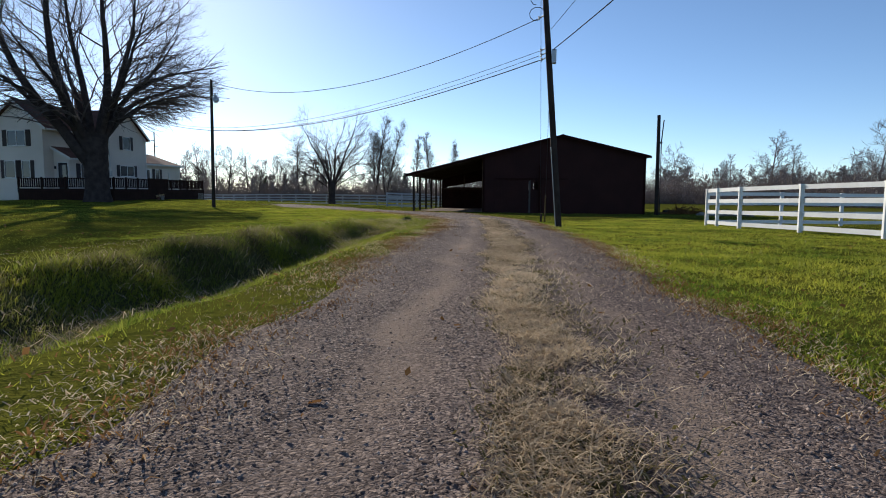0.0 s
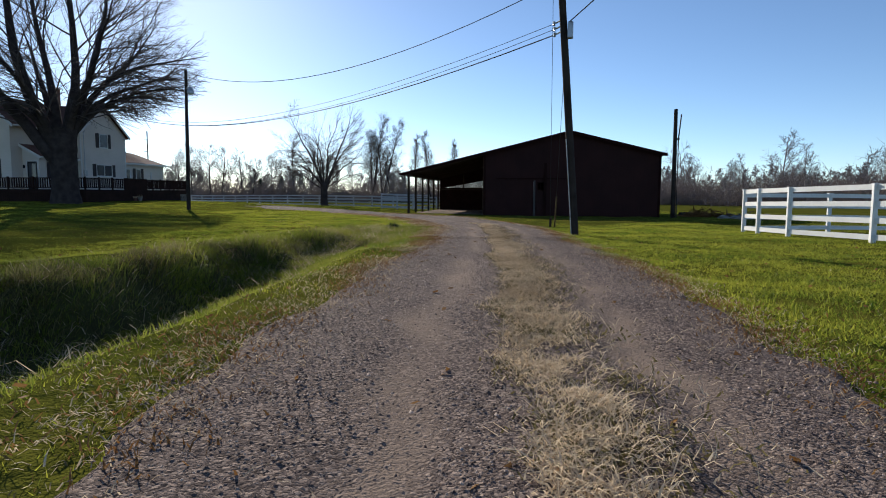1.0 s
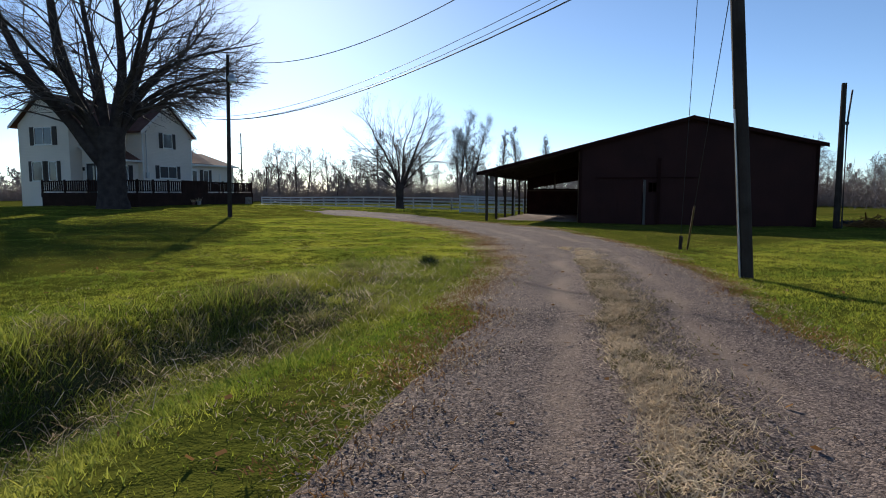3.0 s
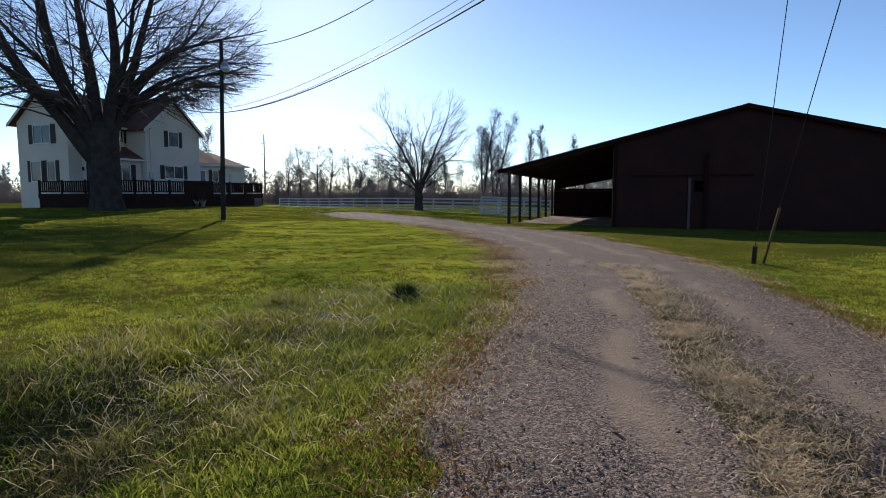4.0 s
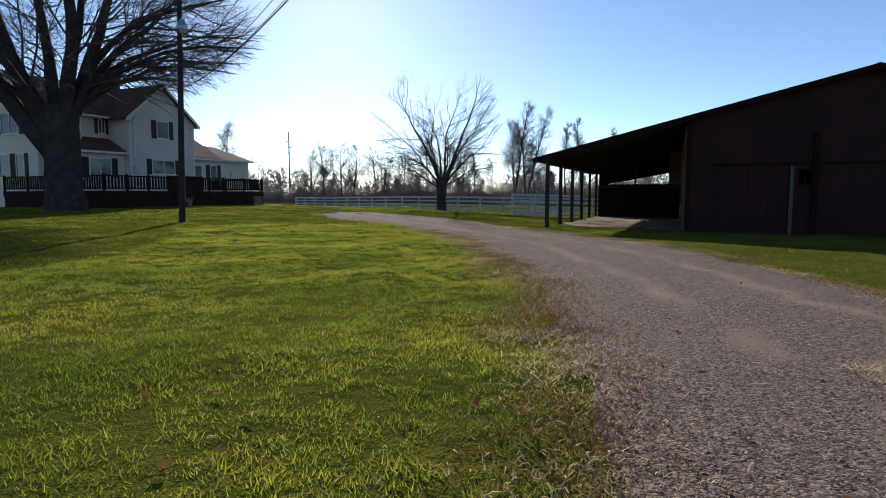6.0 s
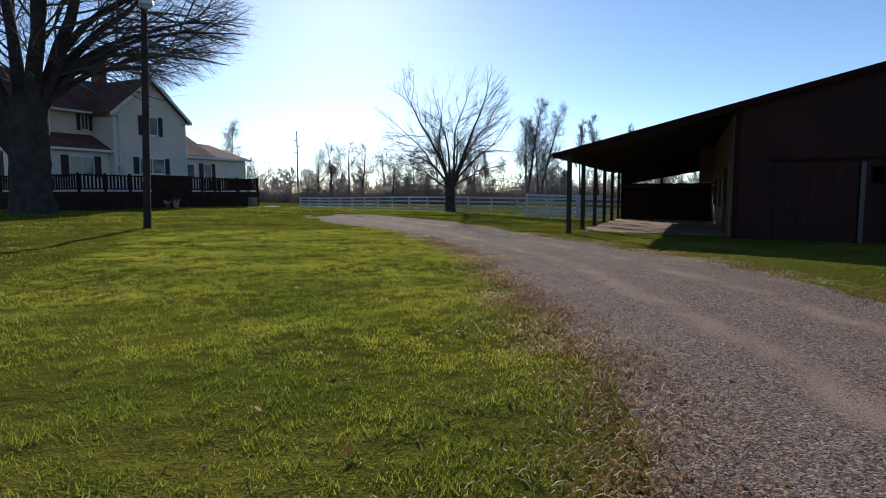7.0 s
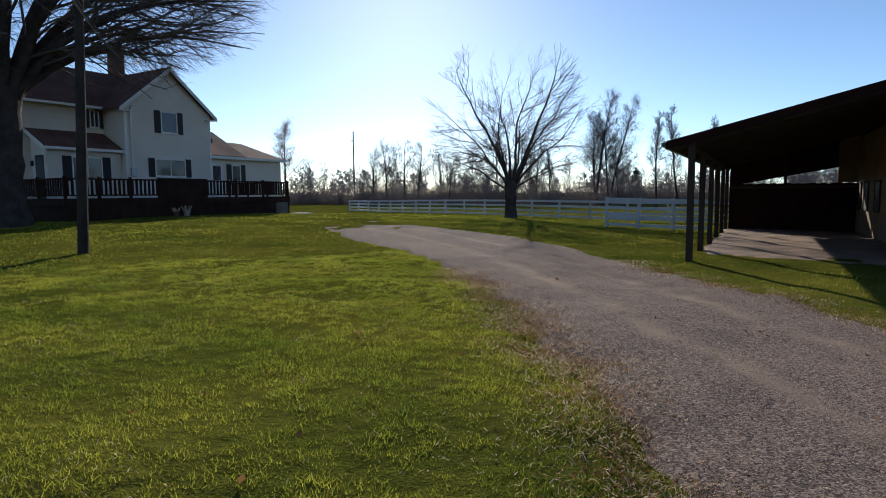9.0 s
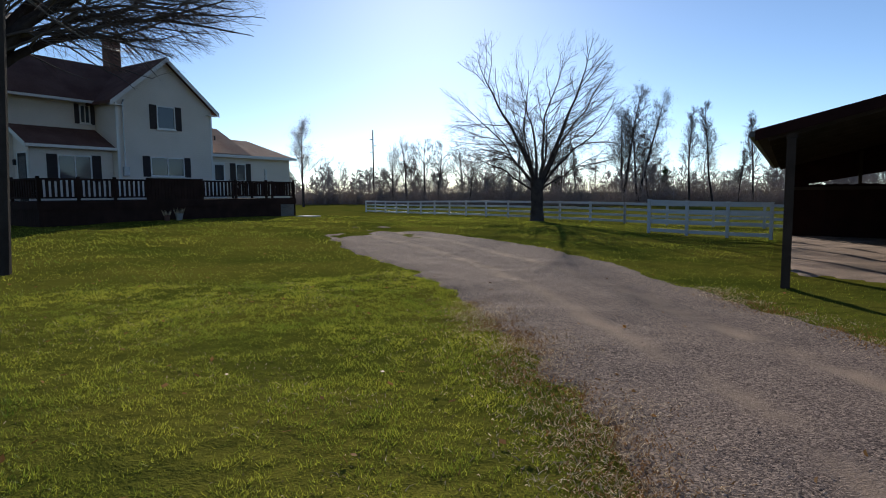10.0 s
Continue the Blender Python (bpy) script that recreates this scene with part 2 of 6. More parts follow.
WHITETRIM = material("white_trim", (0.70, 0.69, 0.66), 0.5, 0, 0.08, 1, 20, 0.05)
SHINGLE = ribbed(material("roof_shingle", (0.1, 0.052, 0.042), 0.95, 0, 0.35, 1.0, 18, 0.5, (0.14, 0.078, 0.062), 0.05), "Z", 0.11, 0.5)
SHINGLETAN = ribbed(material("tan_shingle", (0.3, 0.19, 0.14), 0.95, 0, 0.3, 1.0, 18, 0.5, (0.36, 0.25, 0.19), 0.05), "Z", 0.10, 0.5)
SHUTTER = ribbed(material("dark_shutter", (0.035, 0.028, 0.032), 0.5, 0, 0.15, 3, 30, 0.1), "Z", 0.06, 0.5)
BRICK = material("chimney_brick", (0.16, 0.075, 0.055), 0.85, 0, 0.35, 5, 40, 0.5)
DECK = material("deck_stain", (0.035, 0.018, 0.014), 0.85, 0, 0.3, 2, 40, 0.3, spec=0.1)
BALUSTER = material("grey_baluster", (0.28, 0.26, 0.24), 0.7, 0, 0.2, 3, 40, 0.2)
VINYL = material("white_fence_board", (0.78, 0.77, 0.74), 0.45, 0, 0.07, 1.5, 15, 0.05, (0.70, 0.69, 0.66))
GREYFENCE = material("weathered_fence_board", (0.48, 0.48, 0.49), 0.6, 0, 0.12, 1.0, 20, 0.1)
IRON = material("dark_metal", (0.03, 0.03, 0.033), 0.5, 0.6, 0.15, 5, 40, 0.1)
GALV = material("galvanised", (0.42, 0.43, 0.44), 0.4, 0.8, 0.15, 5, 40, 0.1)
GUARD = material("guy_guard", (0.13, 0.09, 0.05), 0.5, 0, 0.2, 6, 30, 0.1)
WIRE = material("black_cable", (0.02, 0.02, 0.022), 0.6, 0, 0.1, 5, 30, 0.0)
CONCRETE = material("pale_concrete", (0.5, 0.49, 0.46), 0.85, 0, 0.15, 2, 40, 0.2)
ROCK = material("field_rock", (0.27, 0.25, 0.22), 0.9, 0, 0.35, 4, 40, 0.4, (0.18, 0.165, 0.15), 0.1)
# Ditch soil, its colour darkened to carry the shade of the steep bank.
SHADESOIL = material("shaded_ditch_soil", (0.05, 0.046, 0.02), 0.95, 0, 0.4, 2.5, 40, 0.9, (0.08, 0.082, 0.025), 0.05)
DIRT = material("bare_dirt", (0.3, 0.22, 0.175), 0.95, 0, 0.35, 1.2, 30, 0.8, (0.2, 0.15, 0.12), 0.05)


# ---- builders ----
def mesh_of(bm, name, mat):
    me = bpy.data.meshes.new(name)
    bmesh.ops.recalc_face_normals(bm, faces=bm.faces)
    bm.to_mesh(me)
    bm.free()
    me.materials.append(mat)
    return me


def part(name, bm, mat, parent=None, label=""):
    """Links a bmesh as one mesh object, under a thing or a part."""
    ob = new(name, mesh_of(bm, name, mat))
    ob.parent = parent
    return tagged(ob, label)


def share(name, me, parent, m):
    """One more piece on a mesh that others use too."""
    ob = new(name, me)
    ob.parent = parent
    ob.matrix_basis = m
    return ob


def thing(name, at=(0, 0, 0), label="", category="", group="", kind=""):
    ob = new(name)
    ob.location = at
    return tagged(ob, label, category, group, kind)


def box(x0, y0, z0, x1, y1, z1, bm=None, bevel=0.0):
    b = bmesh.new()
    v = [b.verts.new((x, y, z)) for z in (z0, z1) for x, y in ((x0, y0), (x1, y0), (x1, y1), (x0, y1))]
    for f in ((3, 2, 1, 0), (4, 5, 6, 7), (0, 1, 5, 4), (1, 2, 6, 5), (2, 3, 7, 6), (3, 0, 4, 7)):
        b.faces.new([v[i] for i in f])
    if bevel:
        bmesh.ops.bevel(b, geom=b.edges[:], offset=bevel, segments=1, affect="EDGES")
    if bm is None:
        return b
    tmp = bpy.data.meshes.new("tmp")
    b.to_mesh(tmp)
    b.free()
    bm.from_mesh(tmp)
    bpy.data.meshes.remove(tmp)
    return bm


def prism(points, way, bm=None):
    """A flat outline, in order, pushed along a vector."""
    bm = bm or bmesh.new()
    lo = [bm.verts.new(p) for p in points]
    hi = [bm.verts.new(Vector(p) + Vector(way)) for p in points]
    bm.faces.new(lo)
    bm.faces.new(hi[::-1])
    for i in range(len(lo)):
        j = (i + 1) % len(lo)
        bm.faces.new((lo[j], lo[i], hi[i], hi[j]))
    return bm


def tube(points, radii, sides=8, bm=None, cap=True):
    """A round bar along points, with a radius for each."""
    bm = bm or bmesh.new()
    pts = [Vector(p) for p in points]
    if not hasattr(radii, "__len__"):
        radii = [radii] * len(pts)
    rings = []
    for i, p in enumerate(pts):
        d = (pts[min(i + 1, len(pts) - 1)] - pts[max(i - 1, 0)]).normalized()
        u = d.cross(Vector((0, 0, 1)))
        u = u.normalized() if u.length > 1e-3 else Vector((1, 0, 0))
        w = d.cross(u)
        rings.append([bm.verts.new(p + radii[i] * (math.cos(a) * u + math.sin(a) * w)) for a in (2 * math.pi * k / sides for k in range(sides))])
    for a, b in zip(rings, rings[1:]):
        for k in range(sides):
            bm.faces.new((a[k], a[(k + 1) % sides], b[(k + 1) % sides], b[k]))
    if cap:
        bm.faces.new(rings[0][::-1])
        bm.faces.new(rings[-1])
    return bm


def raw(name, verts, faces, mat, parent=None, smooth=False):
    """A mesh from arrays, for what is too many to build piece by piece."""
    me = bpy.data.meshes.new(name)
    verts, faces = np.asarray(verts, np.float32), np.asarray(faces, np.int32)
    me.vertices.add(len(verts))
    me.vertices.foreach_set("co", verts.ravel())
    k = faces.shape[1]
    me.loops.add(faces.size)
    me.loops.foreach_set("vertex_index", faces.ravel())
    me.polygons.add(len(faces))
    me.polygons.foreach_set("loop_start", np.arange(0, faces.size, k, dtype=np.int32))
    me.polygons.foreach_set("loop_total", np.full(len(faces), k, np.int32))
    me.update(calc_edges=True)
    me.validate()
    me.materials.append(mat)
    if smooth:
        me.polygons.foreach_set("use_smooth", np.ones(len(faces), bool))
    ob = new(name, me)
    ob.parent = parent
    return ob


# ---- terrain ----
PROF_Y = (-400, 0, 8, 14, 20, 24, 32, 41, 50, 63, 110, 3000)
PROF_Z = (0.40, 0.38, 0.35, 0.28, 0.23, 0.15, 0.03, -0.2, -0.3, -0.42, -0.4, -0.4)
LEFT_EDGE = ((1.3, -40), (1.1, -5), (0.98, 1.3), (0.6, 5), (0.1, 10.3), (0.02, 12.9), (-0.15, 14.9), (-0.4, 16.5), (-0.62, 18.1), (-0.92, 19.5), (-1.42, 21.6), (-2.3, 24.3),
             (-2.9, 25.85), (-3.95, 28), (-5.3, 30.6), (-6.7, 33), (-10.0, 37.2), (-13.6, 39.9), (-16.6, 41.6), (-19.4, 43.8), (-21.9, 46.2), (-23.4, 48.0))
RIGHT_EDGE = ((4.6, -40), (4.2, -5), (3.98, 1.3), (3.75, 5), (3.4, 10.3), (3.1, 13), (2.75, 16.3), (2.25, 20), (1.8, 23.4), (1.0, 26.6),
              (-0.5, 30), (-1.8, 32.6), (-3.6, 35.4), (-6.2, 38.4), (-8.4, 41.2), (-11, 44.4), (-14, 46.6), (-17.5, 47.9), (-20.8, 48.8), (-23.4, 49.4))


def smooth01(a, b, v):
    s = np.clip((v - a) / (b - a), 0, 1)
    return s * s * (3 - 2 * s)


def edge_x(edge, y):
    return np.interp(y, [p[1] for p in edge], [p[0] for p in edge])


def ripple(x, y, k, seed):
    """Cheap smooth unevenness, about -1 to 1."""
    return (np.sin(x * k + seed) * np.cos(y * k * 1.13 + 2.1 * seed) + np.sin((x + y) * k * 0.71 + 3 * seed) + np.cos((x - 1.6 * y) * k * 1.9 + seed)) / 3


LATTICE = np.random.default_rng(3).random((256, 256))


def vnoise(x, y, size, seed=0):
    """Smooth random values from 0 to 1 on patches of a size."""
    u, v = x / size + 31.7 * seed, y / size + 17.3 * seed
    i, j = np.floor(u).astype(int), np.floor(v).astype(int)
    a, b = u - i, v - j
    a, b = a * a * (3 - 2 * a), b * b * (3 - 2 * b)
    g = lambda p, q: LATTICE[p % 256, q % 256]
    return (g(i, j) * (1 - a) + g(i + 1, j) * a) * (1 - b) + (g(i, j + 1) * (1 - a) + g(i + 1, j + 1) * a) * b


def ditch_x(y):
    return -1.35 - 0.075 * (y - 3) + 0.6 * smooth01(11.5, 17, y)


def ground_z(x, y):
    x, y = np.asarray(x, float), np.asarray(y, float)
    z = np.interp(y, PROF_Y, PROF_Z)
    z = z + 0.82 * np.exp(-((x + 33) ** 2 + (y - 48) ** 2) / 335)
    right = edge_x(RIGHT_EDGE, np.minimum(y, 30))
    z = z - 0.2 * smooth01(-1.2, 1.6, x - right) * (1 - smooth01(26, 38, y))
    depth = (0.34 + 0.2 * smooth01(1, 7, y)) * (1 - smooth01(10, 18.5, y)) * (0.55 + 0.85 * vnoise(0.3 * x, y, 1.5, 51))
    dx = x - ditch_x(y) - 0.12 * ripple(x, y, 0.9, 1.3)
    z = z - depth * np.where(dx > 0, 1 - smooth01(0.1, 1.5, dx), 1 - smooth01(0.15, 0.65 + 0.6 * vnoise(0.3 * x, y, 1.1, 52), -dx))
    z = z + 0.08 * np.exp(-((dx + 1.4) ** 2) / 0.5) * (1 - smooth01(14, 20, y))
    centre = (edge_x(LEFT_EDGE, np.minimum(y, 26)) + edge_x(RIGHT_EDGE, np.minimum(y, 26))) / 2
    lawn = smooth01(1.6, 2.4, np.abs(x - centre)) * (1 - smooth01(60, 90, y))
    return z + lawn * (0.06 * (vnoise(x, y, 1.3, 1) - 0.5) + 0.035 * (vnoise(x, y, 0.45, 2) - 0.5))


def gz(x, y):
    return float(ground_z(x, y))


def inside(poly, x, y):
    """Which points lie inside an outline."""
    c = np.zeros(len(x), bool)
    p = np.asarray(poly)
    for (x0, y0), (x1, y1) in zip(p, np.roll(p, -1, 0)):
        if y0 != y1:
            c ^= ((y0 > y) != (y1 > y)) & (x < (x1 - x0) * (y - y0) / (y1 - y0) + x0)
    return c


def rounded(points, n=3):
    p = np.asarray(points, float)
    for _ in range(n):
        q = 0.75 * p[:-1] + 0.25 * p[1:]
        r = 0.25 * p[:-1] + 0.75 * p[1:]
        p = np.vstack([p[:1], np.stack([q, r], 1).reshape(-1, 2), p[-1:]])
    return p


def steps(*spans):
    """Grid lines from (start, end, step) spans."""
    out = []
    for a, b, s in spans:
        out += list(np.linspace(a, b, max(1, int(round((b - a) / s))), endpoint=False))
    return np.array(out + [spans[-1][1]])


GX = steps((-3000, -400, 300), (-400, -80, 25), (-80, -45, 3), (-45, -12, 0.8), (-12, 6, 0.2), (6, 16, 0.5), (16, 60, 4), (60, 400, 25), (400, 3000, 300))
GY = steps((-3000, -400, 300), (-400, -20, 20), (-20, -2, 1), (-2, 42, 0.2), (42, 56, 0.4), (56, 70, 0.8), (70, 110, 3), (110, 400, 25), (400, 3000, 300))
gx, gy = np.meshgrid(GX, GY)
cells = np.arange(len(GX) * len(GY)).reshape(len(GY), len(GX))
quads = np.stack([cells[:-1, :-1], cells[:-1, 1:], cells[1:, 1:], cells[1:, :-1]], -1).reshape(-1, 4)
ground = raw("ground", np.stack([gx, gy, ground_z(gx, gy)], -1).reshape(-1, 3), quads, LAWN, smooth=True)
tagged(ground, "mown yellow-green lawn and field with a grassy ditch", "lawn", kind="structure")

left_line, right_line = rounded(LEFT_EDGE), rounded(RIGHT_EDGE)


def along(line, n):
    d = np.r_[0, np.cumsum(np.hypot(*np.diff(line, axis=0).T))]
    s = np.linspace(0, d[-1], n)
    return np.stack([np.interp(s, d, line[:, 0]), np.interp(s, d, line[:, 1])], 1)


# The two edges are paired point by point, so that the strip between them stays square to the drive.
drive_n, drive_m = 993, 30
dl_all, dr_all = along(left_line, drive_n), along(right_line, drive_n)
tt = np.linspace(0, 1, drive_n)
rag_l = 0.25 * (vnoise(*dl_all.T, 0.9, 9) - 0.5) + 0.25 * (vnoise(*dl_all.T, 0.35, 10) - 0.5)
rag_r = 0.3 * (vnoise(*dr_all.T, 0.9, 11) - 0.5) + 0.25 * (vnoise(*dr_all.T, 0.35, 12) - 0.5)
across = dr_all - dl_all
wide = np.hypot(*across.T)[:, None]
unit = across / wide
dl_all, dr_all = dl_all + unit * rag_l[:, None], dr_all + unit * rag_r[:, None]
fr = np.linspace(0, 1, drive_m)
dp = dl_all[:, None] * (1 - fr[None, :, None]) + dr_all[:, None] * fr[None, :, None]
off = (fr[None] - 0.5) * wide
dz = ground_z(dp[..., 0], dp[..., 1]) + 0.035 - 0.02 * np.exp(-((np.abs(off) - 0.72) / 0.25) ** 2) * (wide < 4.2) + 0.012 * np.exp(-(off / 0.3) ** 2)
dz[:, 0] -= 0.055
dz[:, -1] -= 0.055
dz -= 0.09 * smooth01(0.9, 1.0, tt)[:, None] * (0.1 + 1.5 * vnoise(dp[..., 0], dp[..., 1], 0.9, 70))
cells = np.arange(drive_n * drive_m).reshape(drive_n, drive_m)
quads = np.stack([cells[:-1, :-1], cells[:-1, 1:], cells[1:, 1:], cells[1:, :-1]], -1).reshape(-1, 4)
drive = raw("driveway", np.concatenate([dp, dz[..., None]], -1).reshape(-1, 3), quads, GRAVEL, smooth=True)
uvs = drive.data.uv_layers.new(name="across")
cu = np.stack([off, np.repeat((tt * 80)[:, None], drive_m, 1)], -1).reshape(-1, 2).astype(np.float32)
uvs.data.foreach_set("uv", cu[quads.ravel()].ravel())
tagged(drive, "purplish-grey gravel driveway with two dusty wheel tracks", "driveway", kind="structure")
core_l = dl_all + unit * (0.05 + 0.55 * vnoise(*dl_all.T, 0.5, 13) * vnoise(*dl_all.T, 0.2, 15))[:, None]
core_r = dr_all - unit * (0.05 + 0.45 * vnoise(*dr_all.T, 0.5, 14) * vnoise(*dr_all.T, 0.2, 16))[:, None]
DRIVE_POLY = np.vstack([core_l, core_r[::-1]])[::2]

# The bare, matted hollow of the ditch, soil with the bank's shade in its colour; a wavering sheet on the lawn that dips
# under it at its edges.
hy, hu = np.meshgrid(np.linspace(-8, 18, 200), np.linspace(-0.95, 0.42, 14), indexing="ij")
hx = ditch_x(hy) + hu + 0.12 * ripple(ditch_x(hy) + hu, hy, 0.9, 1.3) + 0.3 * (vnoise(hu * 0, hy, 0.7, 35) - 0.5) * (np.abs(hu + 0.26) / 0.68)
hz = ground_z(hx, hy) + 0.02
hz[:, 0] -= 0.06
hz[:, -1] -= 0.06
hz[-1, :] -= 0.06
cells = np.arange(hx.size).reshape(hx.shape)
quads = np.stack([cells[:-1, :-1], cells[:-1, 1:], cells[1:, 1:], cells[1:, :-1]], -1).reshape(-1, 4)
tagged(raw("ditch_hollow", np.stack([hx, hy, hz], -1).reshape(-1, 3), quads, SHADESOIL, smooth=True), "soil and dead weeds in the ditch hollow, darkened for the bank's shade", "ditch", kind="structure")


# ---- barn ----
def window(parent, name, face, a0, a1, z0, z1, at, panes=2, shutters=0.0, sill=True, pane_mat=None):
    """A window on a wall; face '+x' or '-y' looks that way from the plane `at`; a runs along the wall."""
    def slab(a, b, c, d, out0, out1):
        if face == "+x":
            return box(at + out0, a, c, at + out1, b, d)
        return box(a, at - out1, c, b, at - out0, d)
    w = part(name, slab(a0, a1, z0, z1, -0.04, 0.012), IRON, parent)
    fw = 0.06
    for a, b, c, d in ((a0, a1, z1 - fw, z1), (a0, a1, z0, z0 + fw), (a0, a0 + fw, z0 + fw, z1 - fw), (a1 - fw, a1, z0 + fw, z1 - fw)):
        part("window_frame", slab(a, b, c, d, 0.014, 0.06), WHITETRIM, w, "white window frame")
    step = (a1 - a0 - 2 * fw) / panes
    for k in range(panes):
        p0, p1 = a0 + fw + k * step + (0.03 if k else 0), a0 + fw + (k + 1) * step
        part("pane", slab(p0, p1, z0 + fw, z1 - fw, 0.016, 0.026), pane_mat or GLASS, w)
        if k:
            part("mullion", slab(p0 - 0.05, p0, z0 + fw, z1 - fw, 0.014, 0.055), WHITETRIM, w)
    if sill:
        part("window_sill", slab(a0 - 0.04, a1 + 0.04, z0 - 0.05, z0, 0.0, 0.09), WHITETRIM, w)
    if shutters:
        for b0 in (a0 - shutters - 0.01, a1 + 0.01):
            part("shutter", slab(b0, b0 + shutters, z0 - 0.02, z1 + 0.02, 0.0, 0.045), SHUTTER, w, "dark louvred shutter")
    return w


# The barn is laid out square to its own axes and stands turned by BARN_TURN about its first post.
BX0, BX1, BY0, BY1 = -1.64, 9.6, 41.95, 57.9
RIDGE_X, RIDGE_Z, SLOPE = 3.9, 5.27, 0.2465
EAVE_L, EAVE_R = -7.14, 9.9
ROOF_Y0, ROOF_LONG = 41.62, 16.7
BASE = -0.4
BARN_TURN, PIVOT = radians(2.5), Vector((-6.6, 41.45, 0))


def roof_z(x):
    return RIDGE_Z - SLOPE * abs(x - RIDGE_X)


BARN_POSE = Matrix.Translation(PIVOT) @ Matrix.Rotation(BARN_TURN, 4, "Z") @ Matrix.Translation(-PIVOT)
barn = thing("barn", (0, 0, 0), "dark red metal-sided pole barn with open lean-to", "barn")
barn.matrix_basis = BARN_POSE


def gable_wall(y, thick, openings):
    """A gable wall as one sheet, pierced by (x0, x1, z0, z1) openings; an opening from the base is a doorway."""
    bm = bmesh.new()
    cuts = sorted({BX0, BX1, RIDGE_X, *(v for o in openings for v in o[:2])})
    for x0, x1 in zip(cuts, cuts[1:]):
        here = [o for o in openings if o[0] <= x0 and x1 <= o[1]]
        lo = BASE
        for o in here:
            if o[2] > lo:
                prism([(x0, y, lo), (x1, y, lo), (x1, y, o[2]), (x0, y, o[2])], (0, thick, 0), bm)
            lo = o[3]
        prism([(x0, y, lo), (x1, y, lo), (x1, y, roof_z(x1) - 0.1), (x0, y, roof_z(x0) - 0.1)], (0, thick, 0), bm)
    bmesh.ops.remove_doubles(bm, verts=bm.verts, dist=0.001)
    return bm


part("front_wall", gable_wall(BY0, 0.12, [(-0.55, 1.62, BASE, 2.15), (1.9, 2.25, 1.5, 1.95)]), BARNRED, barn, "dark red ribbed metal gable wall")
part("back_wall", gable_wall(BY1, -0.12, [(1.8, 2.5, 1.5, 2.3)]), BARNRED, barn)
for a, c, d, e in ((1.86, 1.9, 1.46, 1.99), (2.25, 2.29, 1.46, 1.99), (1.9, 2.25, 1.46, 1.5), (1.9, 2.25, 1.95, 1.99), (2.06, 2.085, 1.5, 1.95), (1.9, 2.25, 1.715, 1.735)):
    part("window_frame", box(a, BY0 - 0.02, d, c, BY0 - 0.002, e), BARNDARK, barn)
part("side_wall", box(BX1 - 0.12, BY0 + 0.12, BASE, BX1, BY1 - 0.12, roof_z(BX1) - 0.1), BARNRED, barn)
part("stall_wall", box(BX0 - 0.05, BY0 + 0.13, BASE, BX0 - 0.002, 57.715, roof_z(BX0) - 0.3), TAN, barn, "tan boarded wall under the lean-to")
part("inner_wall", box(BX0 + 0.002, BY0 + 0.12, BASE, BX0 + 0.1, BY1 - 0.12, roof_z(BX0) - 0.1), BARNDARK, barn)
for x0, x1 in ((EAVE_L, RIDGE_X), (RIDGE_X, EAVE_R)):
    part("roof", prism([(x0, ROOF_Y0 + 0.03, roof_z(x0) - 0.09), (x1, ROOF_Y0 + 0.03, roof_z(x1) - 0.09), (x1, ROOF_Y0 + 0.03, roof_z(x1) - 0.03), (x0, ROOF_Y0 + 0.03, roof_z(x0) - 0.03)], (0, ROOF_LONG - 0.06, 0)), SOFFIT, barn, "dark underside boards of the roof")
    part("roof_sheet", prism([(x0, ROOF_Y0, roof_z(x0) - 0.025), (x1, ROOF_Y0, roof_z(x1) - 0.025), (x1, ROOF_Y0, roof_z(x1)), (x0, ROOF_Y0, roof_z(x0))], (0, ROOF_LONG, 0)), BARNROOF, barn, "brown ribbed metal roofing")
    part("rake_trim", prism([(x0, ROOF_Y0 - 0.03, roof_z(x0) - 0.17), (x1, ROOF_Y0 - 0.03, roof_z(x1) - 0.17), (x1, ROOF_Y0 - 0.03, roof_z(x1) + 0.015), (x0, ROOF_Y0 - 0.03, roof_z(x0) + 0.015)], (0, 0.03, 0)), BARNDARK, barn)
part("ridge_cap", prism([(RIDGE_X - 0.2, ROOF_Y0 - 0.02, RIDGE_Z - 0.03), (RIDGE_X, ROOF_Y0 - 0.02, RIDGE_Z + 0.03), (RIDGE_X + 0.2, ROOF_Y0 - 0.02, RIDGE_Z - 0.03), (RIDGE_X, ROOF_Y0 - 0.02, RIDGE_Z + 0.005)], (0, ROOF_LONG + 0.04, 0)), BARNROOF, barn)
part("eave_gutter", box(EAVE_L - 0.09, ROOF_Y0, roof_z(EAVE_L) - 0.1, EAVE_L - 0.005, ROOF_Y0 + ROOF_LONG, roof_z(EAVE_L) - 0.005), STEELTRIM, barn, "pale metal eave gutter")
for k in range(6):
    y = 41.45 + 3.15 * k + (0.28 if k == 0 else 0)
    part("post", box(-6.67, y - 0.07, gz(-6.6 - 0.044 * (y - 41.4), y) - 0.05, -6.53, y + 0.07, roof_z(-6.6) - 0.28, bevel=0.008), POSTWOOD, barn, "square dark timber post")
part("eave_beam", box(-6.68, ROOF_Y0 + 0.06, roof_z(-6.6) - 0.28, -6.52, BY1, roof_z(-6.6) - 0.12), POSTWOOD, barn)
